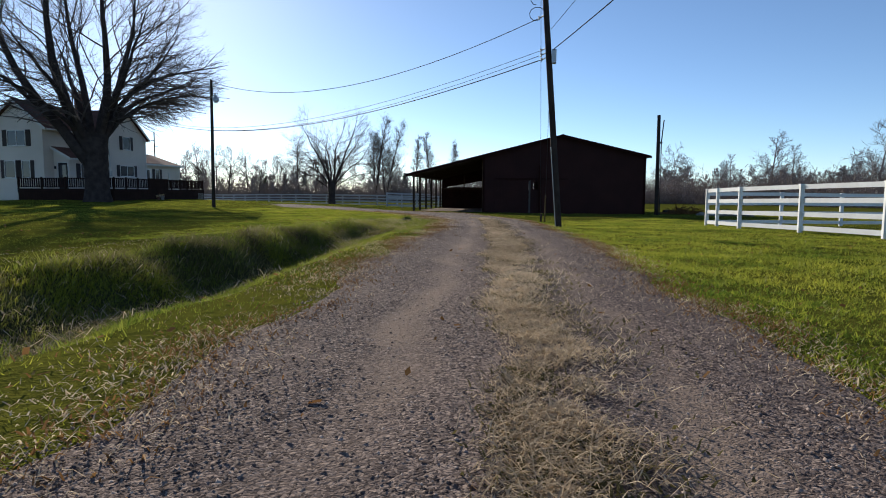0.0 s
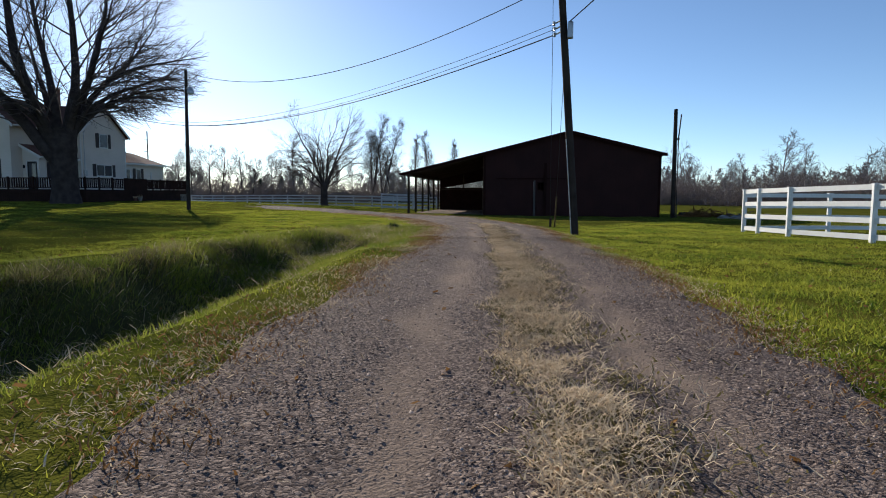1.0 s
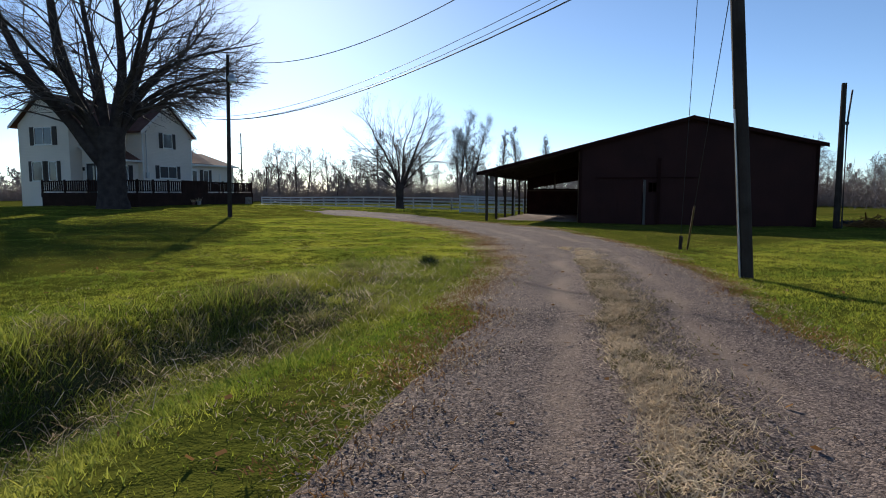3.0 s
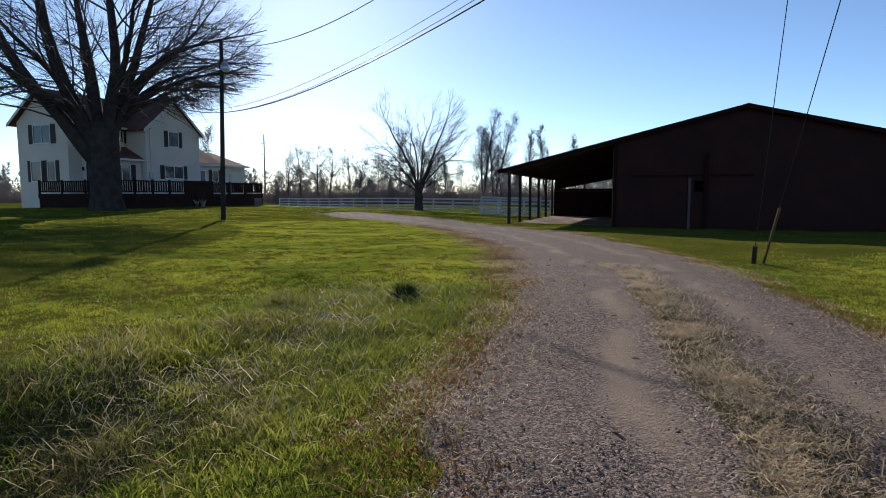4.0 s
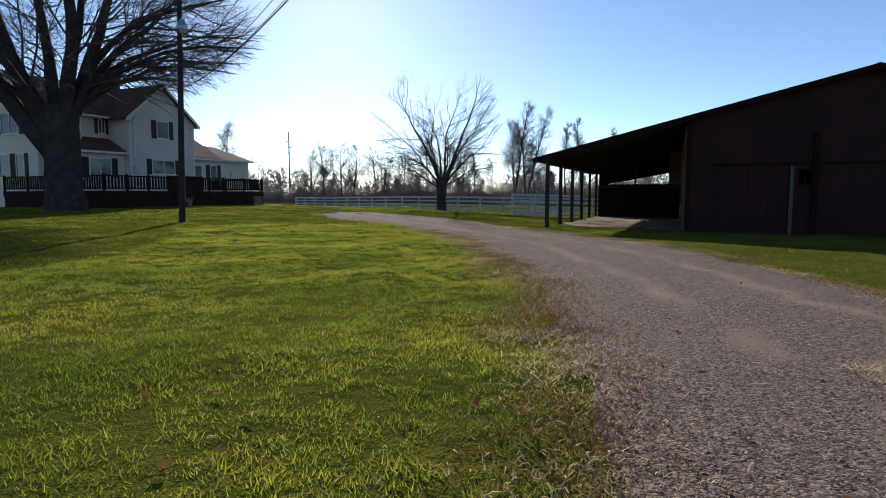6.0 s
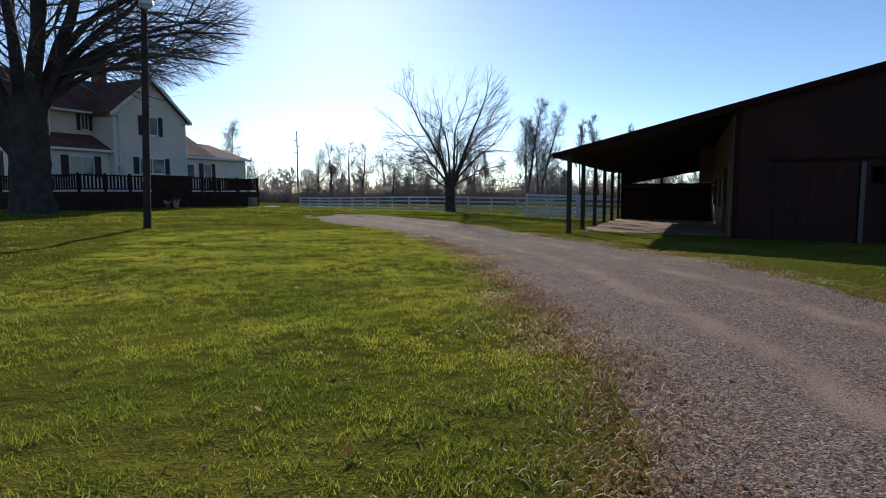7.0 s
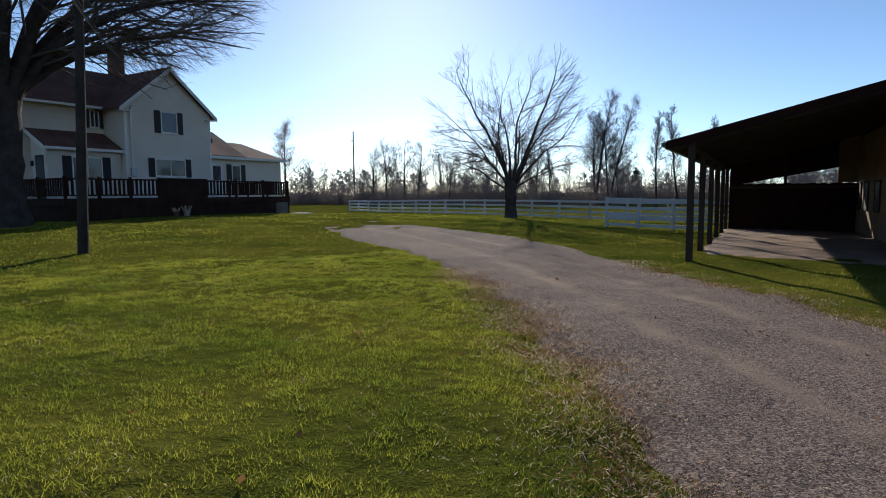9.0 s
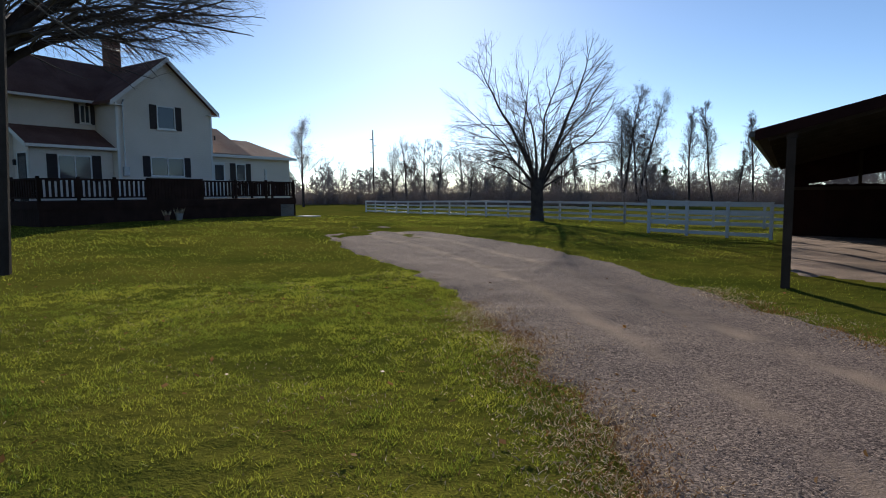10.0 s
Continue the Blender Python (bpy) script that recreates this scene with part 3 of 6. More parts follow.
for k in range(14):
    y = ROOF_Y0 + 0.13 + 1.24 * k
    part("rafter", prism([(-6.95, y, roof_z(-6.95) - 0.22), (BX0 - 0.06, y, roof_z(BX0) - 0.22), (BX0 - 0.06, y, roof_z(BX0) - 0.095), (-6.95, y, roof_z(-6.95) - 0.095)], (0, 0.05, 0)), POSTWOOD, barn)
# End partition of the lean-to, built of upright boards, with a wedge of daylight between it and the gable boards.
zp = gz(-5, 57.5) - 0.05
n = 26
for k in range(n):
    x0 = -6.5 + k * (BX0 + 6.449) / n
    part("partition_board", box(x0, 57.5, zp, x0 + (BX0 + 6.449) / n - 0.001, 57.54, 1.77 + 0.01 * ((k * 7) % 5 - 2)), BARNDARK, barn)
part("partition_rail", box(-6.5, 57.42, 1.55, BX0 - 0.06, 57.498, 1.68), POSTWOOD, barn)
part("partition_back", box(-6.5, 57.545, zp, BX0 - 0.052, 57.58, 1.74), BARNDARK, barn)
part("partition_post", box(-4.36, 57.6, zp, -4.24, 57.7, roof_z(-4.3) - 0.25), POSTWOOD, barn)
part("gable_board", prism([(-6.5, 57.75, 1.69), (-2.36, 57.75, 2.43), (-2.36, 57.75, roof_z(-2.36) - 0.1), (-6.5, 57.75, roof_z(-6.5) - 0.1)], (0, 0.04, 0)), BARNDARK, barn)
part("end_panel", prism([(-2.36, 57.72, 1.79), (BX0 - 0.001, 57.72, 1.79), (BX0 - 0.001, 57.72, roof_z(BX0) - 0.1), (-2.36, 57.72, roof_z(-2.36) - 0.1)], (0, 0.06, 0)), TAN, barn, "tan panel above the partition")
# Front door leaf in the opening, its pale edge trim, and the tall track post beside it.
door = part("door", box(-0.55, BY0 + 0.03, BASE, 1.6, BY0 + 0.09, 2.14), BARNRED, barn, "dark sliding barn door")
for k in range(7):
    part("board", box(-0.53 + 0.303 * k, BY0 + 0.008, BASE, -0.53 + 0.303 * k + 0.29, BY0 + 0.028, 2.13), BARNRED, door)
part("door_trim", box(1.62, BY0 - 0.05, BASE, 1.74, BY0 - 0.004, 2.1), STEELTRIM, barn, "pale upright door trim")
part("door_track", box(-0.8, BY0 - 0.07, 2.18, 4.3, BY0 - 0.004, 2.25), BARNDARK, barn)
part("upright", box(2.28, BY0 - 0.12, BASE, 2.45, BY0 - 0.006, 3.22), BARNDARK, barn)
for x in (BX0, BX1 - 0.12):
    part("corner_trim", box(x - 0.02, BY0 - 0.02, BASE, x + 0.14, BY0 - 0.003, roof_z(x) - 0.2), BARNDARK, barn)
for y, w_ in ((48.2, 0.75), (51.9, 0.95), (54.4, 0.9), (56.2, 0.7)):
    w = part("stall_window", box(BX0 - 0.08, y, 0.75, BX0 - 0.052, y + w_, 1.72), IRON, barn, "dark stall opening in a board frame")
    for a, c, d, e in ((y - 0.07, y, 0.68, 1.79), (y + w_, y + w_ + 0.07, 0.68, 1.79), (y, y + w_, 1.72, 1.79), (y, y + w_, 0.68, 0.75)):
        part("frame", box(BX0 - 0.1, a, d, BX0 - 0.053, c, e), POSTWOOD, w)
stall_door = part("stall_door", box(BX0 - 0.09, 43.2, -0.15, BX0 - 0.052, 45.5, 2.08), BARNDARK, barn, "dark stall door")
for a, c, d, e in ((43.08, 43.19, -0.15, 2.2), (45.51, 45.62, -0.15, 2.2), (43.19, 45.51, 2.09, 2.2)):
    part("frame", box(BX0 - 0.11, a, d, BX0 - 0.054, c, e), TAN, stall_door)
xs, ys = np.meshgrid(np.linspace(-6.9, BX0 - 0.05, 60), np.linspace(40.4, 57.5, 170))
cells = np.arange(xs.size).reshape(xs.shape)
quads = np.stack([cells[:-1, :-1], cells[:-1, 1:], cells[1:, 1:], cells[1:, :-1]], -1).reshape(-1, 4)
worn = vnoise(xs, ys, 0.9, 30) * 0.5 + vnoise(xs, ys, 0.3, 31) * 0.3 + 0.9 * smooth01(45.6, 41.2, ys) + 0.9 * smooth01(-6.3, -6.9, xs)
wx = PIVOT.x + (xs - PIVOT.x) * math.cos(BARN_TURN) - (ys - PIVOT.y) * math.sin(BARN_TURN)
wy = PIVOT.y + (xs - PIVOT.x) * math.sin(BARN_TURN) + (ys - PIVOT.y) * math.cos(BARN_TURN)
zz = ground_z(wx, wy) + 0.03 - 0.1 * smooth01(0.6, 1.1, worn)
tagged(raw("dirt_floor", np.stack([wx, wy, zz], -1).reshape(-1, 3), quads, DIRT, smooth=True), "bare pinkish dirt under the lean-to", "dirt floor", kind="structure")


# ---- house ----
house = thing("house", (0, 0, 0), "two-storey white-sided farmhouse with dark shutters and brown roof", "house")
FLOOR = 1.38


def gable_roof(parent, ridge_a, ridge_b, half, drop, thick, mat, along_axis, name="roof"):
    """Two roof slopes from a ridge line; half: reach to each eave; drop: fall to the eave."""
    a, b = Vector(ridge_a), Vector(ridge_b)
    way = b - a
    for s in (-1, 1):
        side = Vector((s * half, 0, -drop)) if along_axis == "y" else Vector((0, s * half, -drop))
        up = Vector((0, 0, thick))
        part(name, prism([a, a + side, a + side + up, a + up], way), mat, parent)


MX0, MX1, RX, RZ, MY0 = -41.2, -36.4, -38.75, 8.32, 41.2
GX_, GY0, GY1, GYA = -34.5, 45.75, 50.95, 48.3
# Main block: south gable, east wall, the rest.
part("wall", prism([(MX0, MY0, 0.2), (MX1, MY0, 0.2), (MX1, MY0, 6.25), (RX, MY0, 8.25), (MX0, MY0, 6.25)], (0, 0.15, 0)), SIDING, house)
part("wall", box(MX1 - 0.15, MY0 + 0.15, 0.2, MX1, GY1, 6.25), SIDING, house)
part("wall", box(MX0, MY0 + 0.15, 0.2, MX0 + 0.15, GY1, 6.25), SIDING, house)
part("wall", prism([(MX0, GY1, 0.2), (MX1, GY1, 0.2), (MX1, GY1, 6.25), (RX, GY1, 8.25), (MX0, GY1, 6.25)], (0, -0.15, 0)), SIDING, house)
gable_roof(house, (RX, 40.85, RZ), (RX, 51.25, RZ), 2.95, 2.33, 0.13, SHINGLE, "y")
# Cross gable.
part("wall", prism([(GX_, GY0, 0.2), (GX_, GY1, 0.2), (GX_, GY1, 6.1), (GX_, GYA, 8.3), (GX_, GY0, 6.1)], (-0.15, 0, 0)), SIDING, house)
part("wall", box(MX1, GY0, 0.2, GX_ - 0.15, GY0 + 0.12, 6.1), SIDING, house)
part("wall", box(MX1, GY1 - 0.12, 0.2, GX_ - 0.15, GY1, 6.1), SIDING, house)
gable_roof(house, (RX - 0.3, GYA, RZ + 0.02), (GX_ + 0.3, GYA, RZ + 0.02), 2.95, 2.45, 0.13, SHINGLE, "x")
for s in (-1, 1):
    part("rake_board", prism([(GX_ + 0.302, GYA, RZ - 0.1), (GX_ + 0.302, GYA + s * 2.95, RZ - 2.55), (GX_ + 0.302, GYA + s * 2.95, RZ - 2.33), (GX_ + 0.302, GYA, RZ + 0.12)], (0.025, 0, 0)), WHITETRIM, house)
    part("eave_soffit", box(GX_, GYA + s * 2.6 - 0.3, RZ - 2.5, GX_ + 0.29, GYA + s * 2.6 + 0.3, RZ - 2.46) if s > 0 else box(GX_, GYA - 2.9, RZ - 2.5, GX_ + 0.29, GYA - 2.3, RZ - 2.46), WHITETRIM, house)
part("eave_gutter", box(MX1 + 0.5, 40.9, 5.98, MX1 + 0.62, GY0, 6.1), WHITETRIM, house, "white gutter along the eave")
for y0, s in ((MY0, -1),):
    for t in (-1, 1):
        part("rake_board", prism([(RX, 40.82, RZ - 0.1), (RX + t * 2.95, 40.82, RZ - 2.43), (RX + t * 2.95, 40.82, RZ - 2.2), (RX, 40.82, RZ + 0.13)], (0, 0.025, 0)), WHITETRIM, house)
# Chimney.
chim = part("chimney", box(-39.05, 47.7, 7.4, -38.4, 48.35, 9.85, bevel=0.01), BRICK, house, "brown brick chimney with a pale cap")
part("chimney_cap", box(-39.15, 47.6, 9.85, -38.3, 48.45, 9.97, bevel=0.01), CONCRETE, chim)
part("flue", tube([(-38.72, 48.02, 9.97), (-38.72, 48.02, 10.12)], 0.14, 10), BRICK, chim)
# Lean-to addition in the corner of the two blocks.
AX, AY0, AY1 = -34.95, 42.15, 45.73
part("wall", box(AX - 0.12, AY0, 0.2, AX, AY1, 3.82), SIDING, house)
part("wall", prism([(MX1 + 0.01, AY0, 0.2), (AX - 0.12, AY0, 0.2), (AX - 0.12, AY0, 3.82), (MX1 + 0.01, AY0, 4.6)], (0, 0.12, 0)), SIDING, house)
part("addition_roof", prism([(AX + 0.3, AY0 - 0.25, 3.74), (MX1 + 0.01, AY0 - 0.25, 4.66), (MX1 + 0.01, AY0 - 0.25, 4.78), (AX + 0.3, AY0 - 0.25, 3.86)], (0, AY1 - AY0 + 0.23, 0)), SHINGLE, house)
part("eave_gutter", box(AX + 0.3, AY0 - 0.25, 3.70, AX + 0.4, AY1, 3.83), WHITETRIM, house)
part("rake_board", prism([(AX + 0.3, AY0 - 0.275, 3.66), (MX1 + 0.01, AY0 - 0.275, 4.58), (MX1 + 0.01, AY0 - 0.275, 4.78), (AX + 0.3, AY0 - 0.275, 3.87)], (0, 0.022, 0)), WHITETRIM, house)
window(house, "window", "+x", 43.25, 44.72, 2.25, 3.42, AX, 2, 0.42)
adoor = part("door", box(-35.95, AY0 - 0.04, FLOOR, -35.1, AY0 - 0.002, 3.45), IRON, house, "dark glazed side door")
part("door_glass", box(-35.83, AY0 - 0.055, 2.3, -35.22, AY0 - 0.042, 3.3), GLASS, adoor)
for a, b, c, d in ((-36.03, -35.96, FLOOR, 3.53), (-35.09, -35.02, FLOOR, 3.53), (-35.96, -35.09, 3.455, 3.53)):
    part("door_frame", box(a, AY0 - 0.06, c, b, AY0 - 0.003, d), WHITETRIM, adoor)
part("wall_lamp", box(-36.28, AY0 - 0.12, 2.95, -36.16, AY0 - 0.003, 3.2, bevel=0.02), IRON, house, "small dark wall lamp")
# Windows of the two gables and the upper corner.
window(house, "window", "+x", 47.32, 49.18, 2.52, 3.5, GX_, 2, 0.36)
window(house, "window", "+x", 47.78, 48.78, 4.9, 6.06, GX_, 1, 0.35)
window(house, "window", "+x", 45.02, 45.52, 5.05, 5.95, MX1, 2, 0.2)
window(house, "window", "-y", -39.6, -37.9, 4.75, 6.0, MY0, 2, 0.42)
window(house, "window", "-y", -40.0, -38.95, 2.2, 3.6, MY0, 1, 0.3)
window(house, "window", "-y", -38.4, -37.6, 2.2, 3.6, MY0, 1, 0.3)
# Service mast and meter on the cross gable.
part("service_mast", tube([(GX_ + 0.06, 46.05, 2.6), (GX_ + 0.06, 46.05, 6.0), (GX_ + 0.2, 46.05, 6.12)], 0.035, 8), GALV, house, "grey electric service mast")
part("meter_box", box(GX_ + 0.002, 45.92, 2.5, GX_ + 0.16, 46.2, 2.95, bevel=0.02), GALV, house)
part("corner_board", box(GX_ - 0.05, GY0 - 0.02, 0.2, GX_ + 0.02, GY0 + 0.1, 6.0), WHITETRIM, house)
part("corner_board", box(GX_ - 0.05, GY1 - 0.1, 0.2, GX_ + 0.02, GY1 + 0.02, 6.0), WHITETRIM, house)
# North wing, in two steps with a hipped end.
WX = -34.9
part("wall", box(WX - 3.0, GY1, 0.2, WX, 56.85, 3.82), SIDING, house)
part("wing_roof", prism([(WX + 0.35, 50.97, 3.78), (WX + 0.35, 50.97, 3.9), (-37.6, 50.97, 5.6), (-40.6, 50.97, 3.9), (-40.6, 50.97, 3.78)], (0, 2.6, 0)), SHINGLETAN, house, "tan shingled wing roof")
bm = bmesh.new()
v = [bm.verts.new(p) for p in ((WX + 0.35, 53.58, 3.78), (WX + 0.35, 57.15, 3.78), (-40.2, 57.15, 3.78), (-40.2, 53.58, 3.78), (-37.3, 53.58, 5.0), (-37.3, 55.6, 4.96))]
for f in ((0, 1, 5, 4), (1, 2, 5), (2, 3, 4, 5), (3, 0, 4), (3, 2, 1, 0)):
    bm.faces.new([v[i] for i in f])
part("wing_roof", bm, SHINGLETAN, house, "tan shingled hip roof")
part("eave_fascia", box(WX + 0.35, 50.97, 3.68, WX + 0.385, 57.15, 3.84), WHITETRIM, house)
part("vent_pipe", tube([(-36.1, 52.3, 4.3), (-36.1, 52.3, 5.0)], 0.05, 8), IRON, house)
window(house, "window", "+x", 52.72, 53.42, 2.33, 3.36, WX, 1, 0.36)
window(house, "window", "+x", 54.82, 54.98, 1.9, 3.1, WX, 1, 0, False)
wdoor = part("door", box(WX + 0.002, 51.2, FLOOR, WX + 0.05, 52.0, 3.4), WHITETRIM, house, "pale panelled side door")
part("door_glass", box(WX + 0.052, 51.32, 2.4, WX + 0.064, 51.88, 3.25), GLASS, wdoor)
part("door_handle", tube([(WX + 0.06, 51.9, 2.3), (WX + 0.12, 51.9, 2.3)], 0.03, 8), IRON, wdoor)

# ---- deck ----
deck = thing("deck", (0, 0, 0), "raised dark brown wooden deck with slatted railing", "deck")
DX, DY0, DY1, DXW = -29.35, 40.0, 52.07, -37.7
for k in range(60):
    x0 = DXW + k * (DX - DXW) / 60
    part("plank", box(x0 + 0.004, DY0, FLOOR - 0.04, x0 + (DX - DXW) / 60 - 0.004, (MY0 - 0.002 if x0 < MX1 + 0.1 else AY0 - 0.3 if x0 < -34.2 else DY1), FLOOR), DECK, deck)
part("rim_joist", box(DX - 0.005, DY0, FLOOR - 0.3, DX + 0.04, DY1, FLOOR - 0.002), DECK, deck)
part("rim_joist", box(DXW, DY0 - 0.045, FLOOR - 0.3, DX + 0.04, DY0 - 0.003, FLOOR - 0.002), DECK, deck)
# Skirting boards under the rim.
n = 80
sk = mesh_of(box(0, 0.006, 0, 0.02, 0.145, 1.15), "skirt_board", DECK)
for k in range(n):
    y = DY0 + k * (DY1 - 1.0 - DY0) / n
    share("skirt_board", sk, deck, pose(DX - 0.03, y, FLOOR - 1.2))
for k in range(54):
    x = DXW + 0.155 * k
    share("skirt_board", sk, deck, pose(x + 0.15, DY0 + 0.01, FLOOR - 1.2, 0, 0, 90))
for k in range(33):
    share("skirt_board", sk, deck, pose(-34.3 + 0.15 * k + 0.15, DY1 - 0.03, FLOOR - 1.2, 0, 0, 90))
lat = bmesh.new()
for k in range(16):
    a = DY1 - 1.05 + k * 0.1 - 0.45
    for s in (1, -1):
        y0, y1 = (a, a + 0.6) if s > 0 else (a + 0.6, a)
        pts = []
        lo, hi = max(min(y0, y1), DY1 - 1.0), min(max(y0, y1), DY1 - 0.1)
        if hi - lo > 0.1:
            f0, f1 = (lo - y0) / (y1 - y0), (hi - y0) / (y1 - y0)
            tube([(DX - 0.02 - 0.008 * s, lo, 0.45 + 0.6 * f0), (DX - 0.02 - 0.008 * s, hi, 0.45 + 0.6 * f1)], 0.016, 4, lat)
part("lattice", lat, BALUSTER, deck, "pale diagonal lattice")
bal = mesh_of(box(-0.02, -0.048, 0, 0.02, 0.048, 0.66), "baluster", DECK)
pst = mesh_of(box(-0.05, -0.05, 0, 0.05, 0.05, 0.9, bevel=0.006), "rail_post", DECK)


def railing(a, b, posts, solid=()):
    """A run of railing between two points: posts, two rails and flat balusters."""
    a, b = Vector(a), Vector(b)
    d = b - a
    turn = math.degrees(math.atan2(d.y, d.x)) - 90
    for k in range(posts + 1):
        p = a + d * k / posts
        share("rail_post", pst, deck, pose(p.x, p.y, FLOOR, 0, 0, turn))
    w = Vector((d.y, -d.x, 0)).normalized() * 0.045
    for z0, z1 in ((0.10, 0.16), (0.76, 0.83)):
        part("rail", prism([a - w + Vector((0, 0, z0)), a + w + Vector((0, 0, z0)), a + w + Vector((0, 0, z1)), a - w + Vector((0, 0, z1))], d), DECK, deck)
    n = int(d.length / 0.19)
    for k in range(n):
        p = a + d * (k + 0.5) / n
        share("baluster", bal, deck, pose(p.x, p.y, FLOOR + 0.13, 0, 0, turn))


railing((DXW, DY0 + 0.06, FLOOR), (DX - 0.06, DY0 + 0.06, FLOOR), 4)
railing((DX - 0.06, DY0 + 0.06, FLOOR), (DX - 0.06, 44.1, FLOOR), 3)
railing((DX - 0.06, 46.6, FLOOR), (DX - 0.06, DY1 - 0.06, FLOOR), 3)
railing((DX - 0.06, DY1 - 0.06, FLOOR), (-34.3, DY1 - 0.06, FLOOR), 3)
for k in range(17):
    y = 44.1 + k * 2.5 / 17
    part("privacy_board", box(DX - 0.08, y + 0.008, FLOOR, DX - 0.04, y + 2.5 / 17 - 0.008, FLOOR + 0.84), DECK, deck)
part("rail", box(DX - 0.11, 44.1, FLOOR + 0.84, DX - 0.01, 46.6, FLOOR + 0.89), DECK, deck)
part("stair_rail", prism([(DX - 1.2, 48.9, FLOOR + 0.86), (DX - 1.2, 49.6, FLOOR + 0.42), (DX - 1.2, 49.6, FLOOR + 0.50), (DX - 1.2, 48.9, FLOOR + 0.94)], (0.06, 0, 0)), BALUSTER, deck, "pale sloping stair rail")
for k, (y, h, r) in enumerate(((44.55, 0.4, 0.13), (45.1, 0.5, 0.16))):
    x = DX + 0.45
    z0 = gz(x, y) - 0.01
    pot = thing("planter", (0, 0, 0), "weathered pale planter with dead stems beside the deck", "planter", "planters by the deck")
    part("pot", tube([(x, y, z0), (x, y, z0 + h * 0.55), (x, y, z0 + h * 0.6)], [r * 0.7, r, r * 1.08], 12), BALUSTER if k else BRICK, pot)
    st = bmesh.new()
    rr = random.Random(k)
    for j in range(24):
        a, q = rr.random() * 6.28, rr.random() * r
        tube([(x + q * math.cos(a), y + q * math.sin(a), z0 + h * 0.5), (x + 1.6 * q * math.cos(a), y + 1.6 * q * math.sin(a), z0 + h * (0.8 + 0.3 * rr.random()))], [0.012, 0.006], 3, st)
    part("stems", st, STRAW, pot)
slab = part("paving_slab", box(-29.0, 51.7, gz(-28.4, 52) - 0.03, -27.9, 52.4, gz(-28.4, 52) + 0.05, bevel=0.01), CONCRETE)
tagged(slab, "pale concrete slab lying in the lawn by the deck", "paving slab")


# ---- poles and wires ----
def cable(name, a, b, sag, r=0.014, label="thin black overhead cable", n=24):
    a, b = Vector(a), Vector(b)
    pts = [a.lerp(b, k / n) - Vector((0, 0, 4 * sag * (k / n) * (1 - k / n))) for k in range(n + 1)]
    return tagged(part(name, tube(pts, r, 4), WIRE), label, "cable", "overhead cables")


UX, UY = 3.06, 20.43
UZ = gz(UX, UY)


def on_pole(h):
    return Vector((UX - 0.079 * h, UY - 0.04 * h, UZ + h))


upole = thing("utility_pole", (0, 0, 0), "tall leaning weathered wooden utility pole with transformer", "utility pole")
part("pole", tube([on_pole(h) for h in (-0.3, 0, 1.5, 3.5, 6, 8, 10.3)], [0.115, 0.113, 0.11, 0.105, 0.098, 0.092, 0.085], 12), POLEWOOD, upole)
p = on_pole(8.15)
tr = part("transformer", tube([p + Vector((-0.28, -0.12, -0.02)), p + Vector((-0.28, -0.12, 0)), p + Vector((-0.28, -0.12, 0.85)), p + Vector((-0.28, -0.12, 0.95))], [0.1, 0.2, 0.2, 0.12], 14), IRON, upole, "dark cylindrical transformer can")
part("bushing", tube([p + Vector((-0.28, -0.12, 0.95)), p + Vector((-0.28, -0.12, 1.2))], [0.04, 0.025], 8), GALV, tr)
for h in (7.0, 5.95, 5.8, 5.65):
    q = on_pole(h)
    part("insulator_bracket", tube([q + Vector((-0.05, 0.05, 0)), q + Vector((-0.24, 0.4, 0))], 0.022, 6), GALV, upole)
    part("insulator", tube([q + Vector((-0.24, 0.4, -0.05)), q + Vector((-0.24, 0.4, 0)), q + Vector((-0.24, 0.4, 0.06))], [0.04, 0.028, 0.04], 8), GALV, upole)
q = on_pole(5.7)
part("junction_box", box(q.x + 0.1, q.y - 0.22, q.z - 0.3, q.x + 0.25, q.y - 0.05, q.z + 0.15, bevel=0.02), GALV, upole, "grey cable junction box")
part("conduit", tube([on_pole(h) + Vector((-0.1, -0.085, 0)) for h in (0.0, 1.2, 2.7)], 0.016, 6), GALV, upole)
for dz, w in ((7.0, 0.25), (7.5, 0.18)):
    q = on_pole(dz) + Vector((-0.3, 0, 0))
    part("jumper_wire", tube([q + Vector((w * math.cos(a), -0.1, 0.22 * math.sin(a))) for a in (k * 0.6 for k in range(9))], 0.012, 4), WIRE, upole)

lz = gz(-18.1, 34.64)
lpole = thing("yard_light_pole", (0, 0, 0), "slim wooden pole with a yard light on an arm", "light pole")
LT = Vector((-18.28, 35.1, 8.25))
part("pole", tube([(-18.1, 34.64, lz - 0.2), (-18.1, 34.64, lz), (-18.19, 34.87, 4.2), LT], [0.12, 0.115, 0.1, 0.08], 10), POLEWOOD, lpole)
lh = LT + Vector((0.0, -0.1, -1.15))
arm = part("arm", tube([lh, lh + Vector((0.2, -0.12, 0.1)), lh + Vector((0.45, -0.25, 0.08))], 0.025, 6), GALV, lpole)
lamp = lh + Vector((0.5, -0.28, 0.02))
part("lamp_head", tube([lamp + Vector((0, 0, 0.1)), lamp, lamp - Vector((0, 0, 0.14)), lamp - Vector((0, 0, 0.26))], [0.09, 0.12, 0.2, 0.21], 14), GALV, lpole, "bell-shaped grey lamp hood")
part("lens", tube([lamp - Vector((0, 0, 0.26)), lamp - Vector((0, 0, 0.36))], [0.16, 0.09], 12), CONCRETE, lpole)

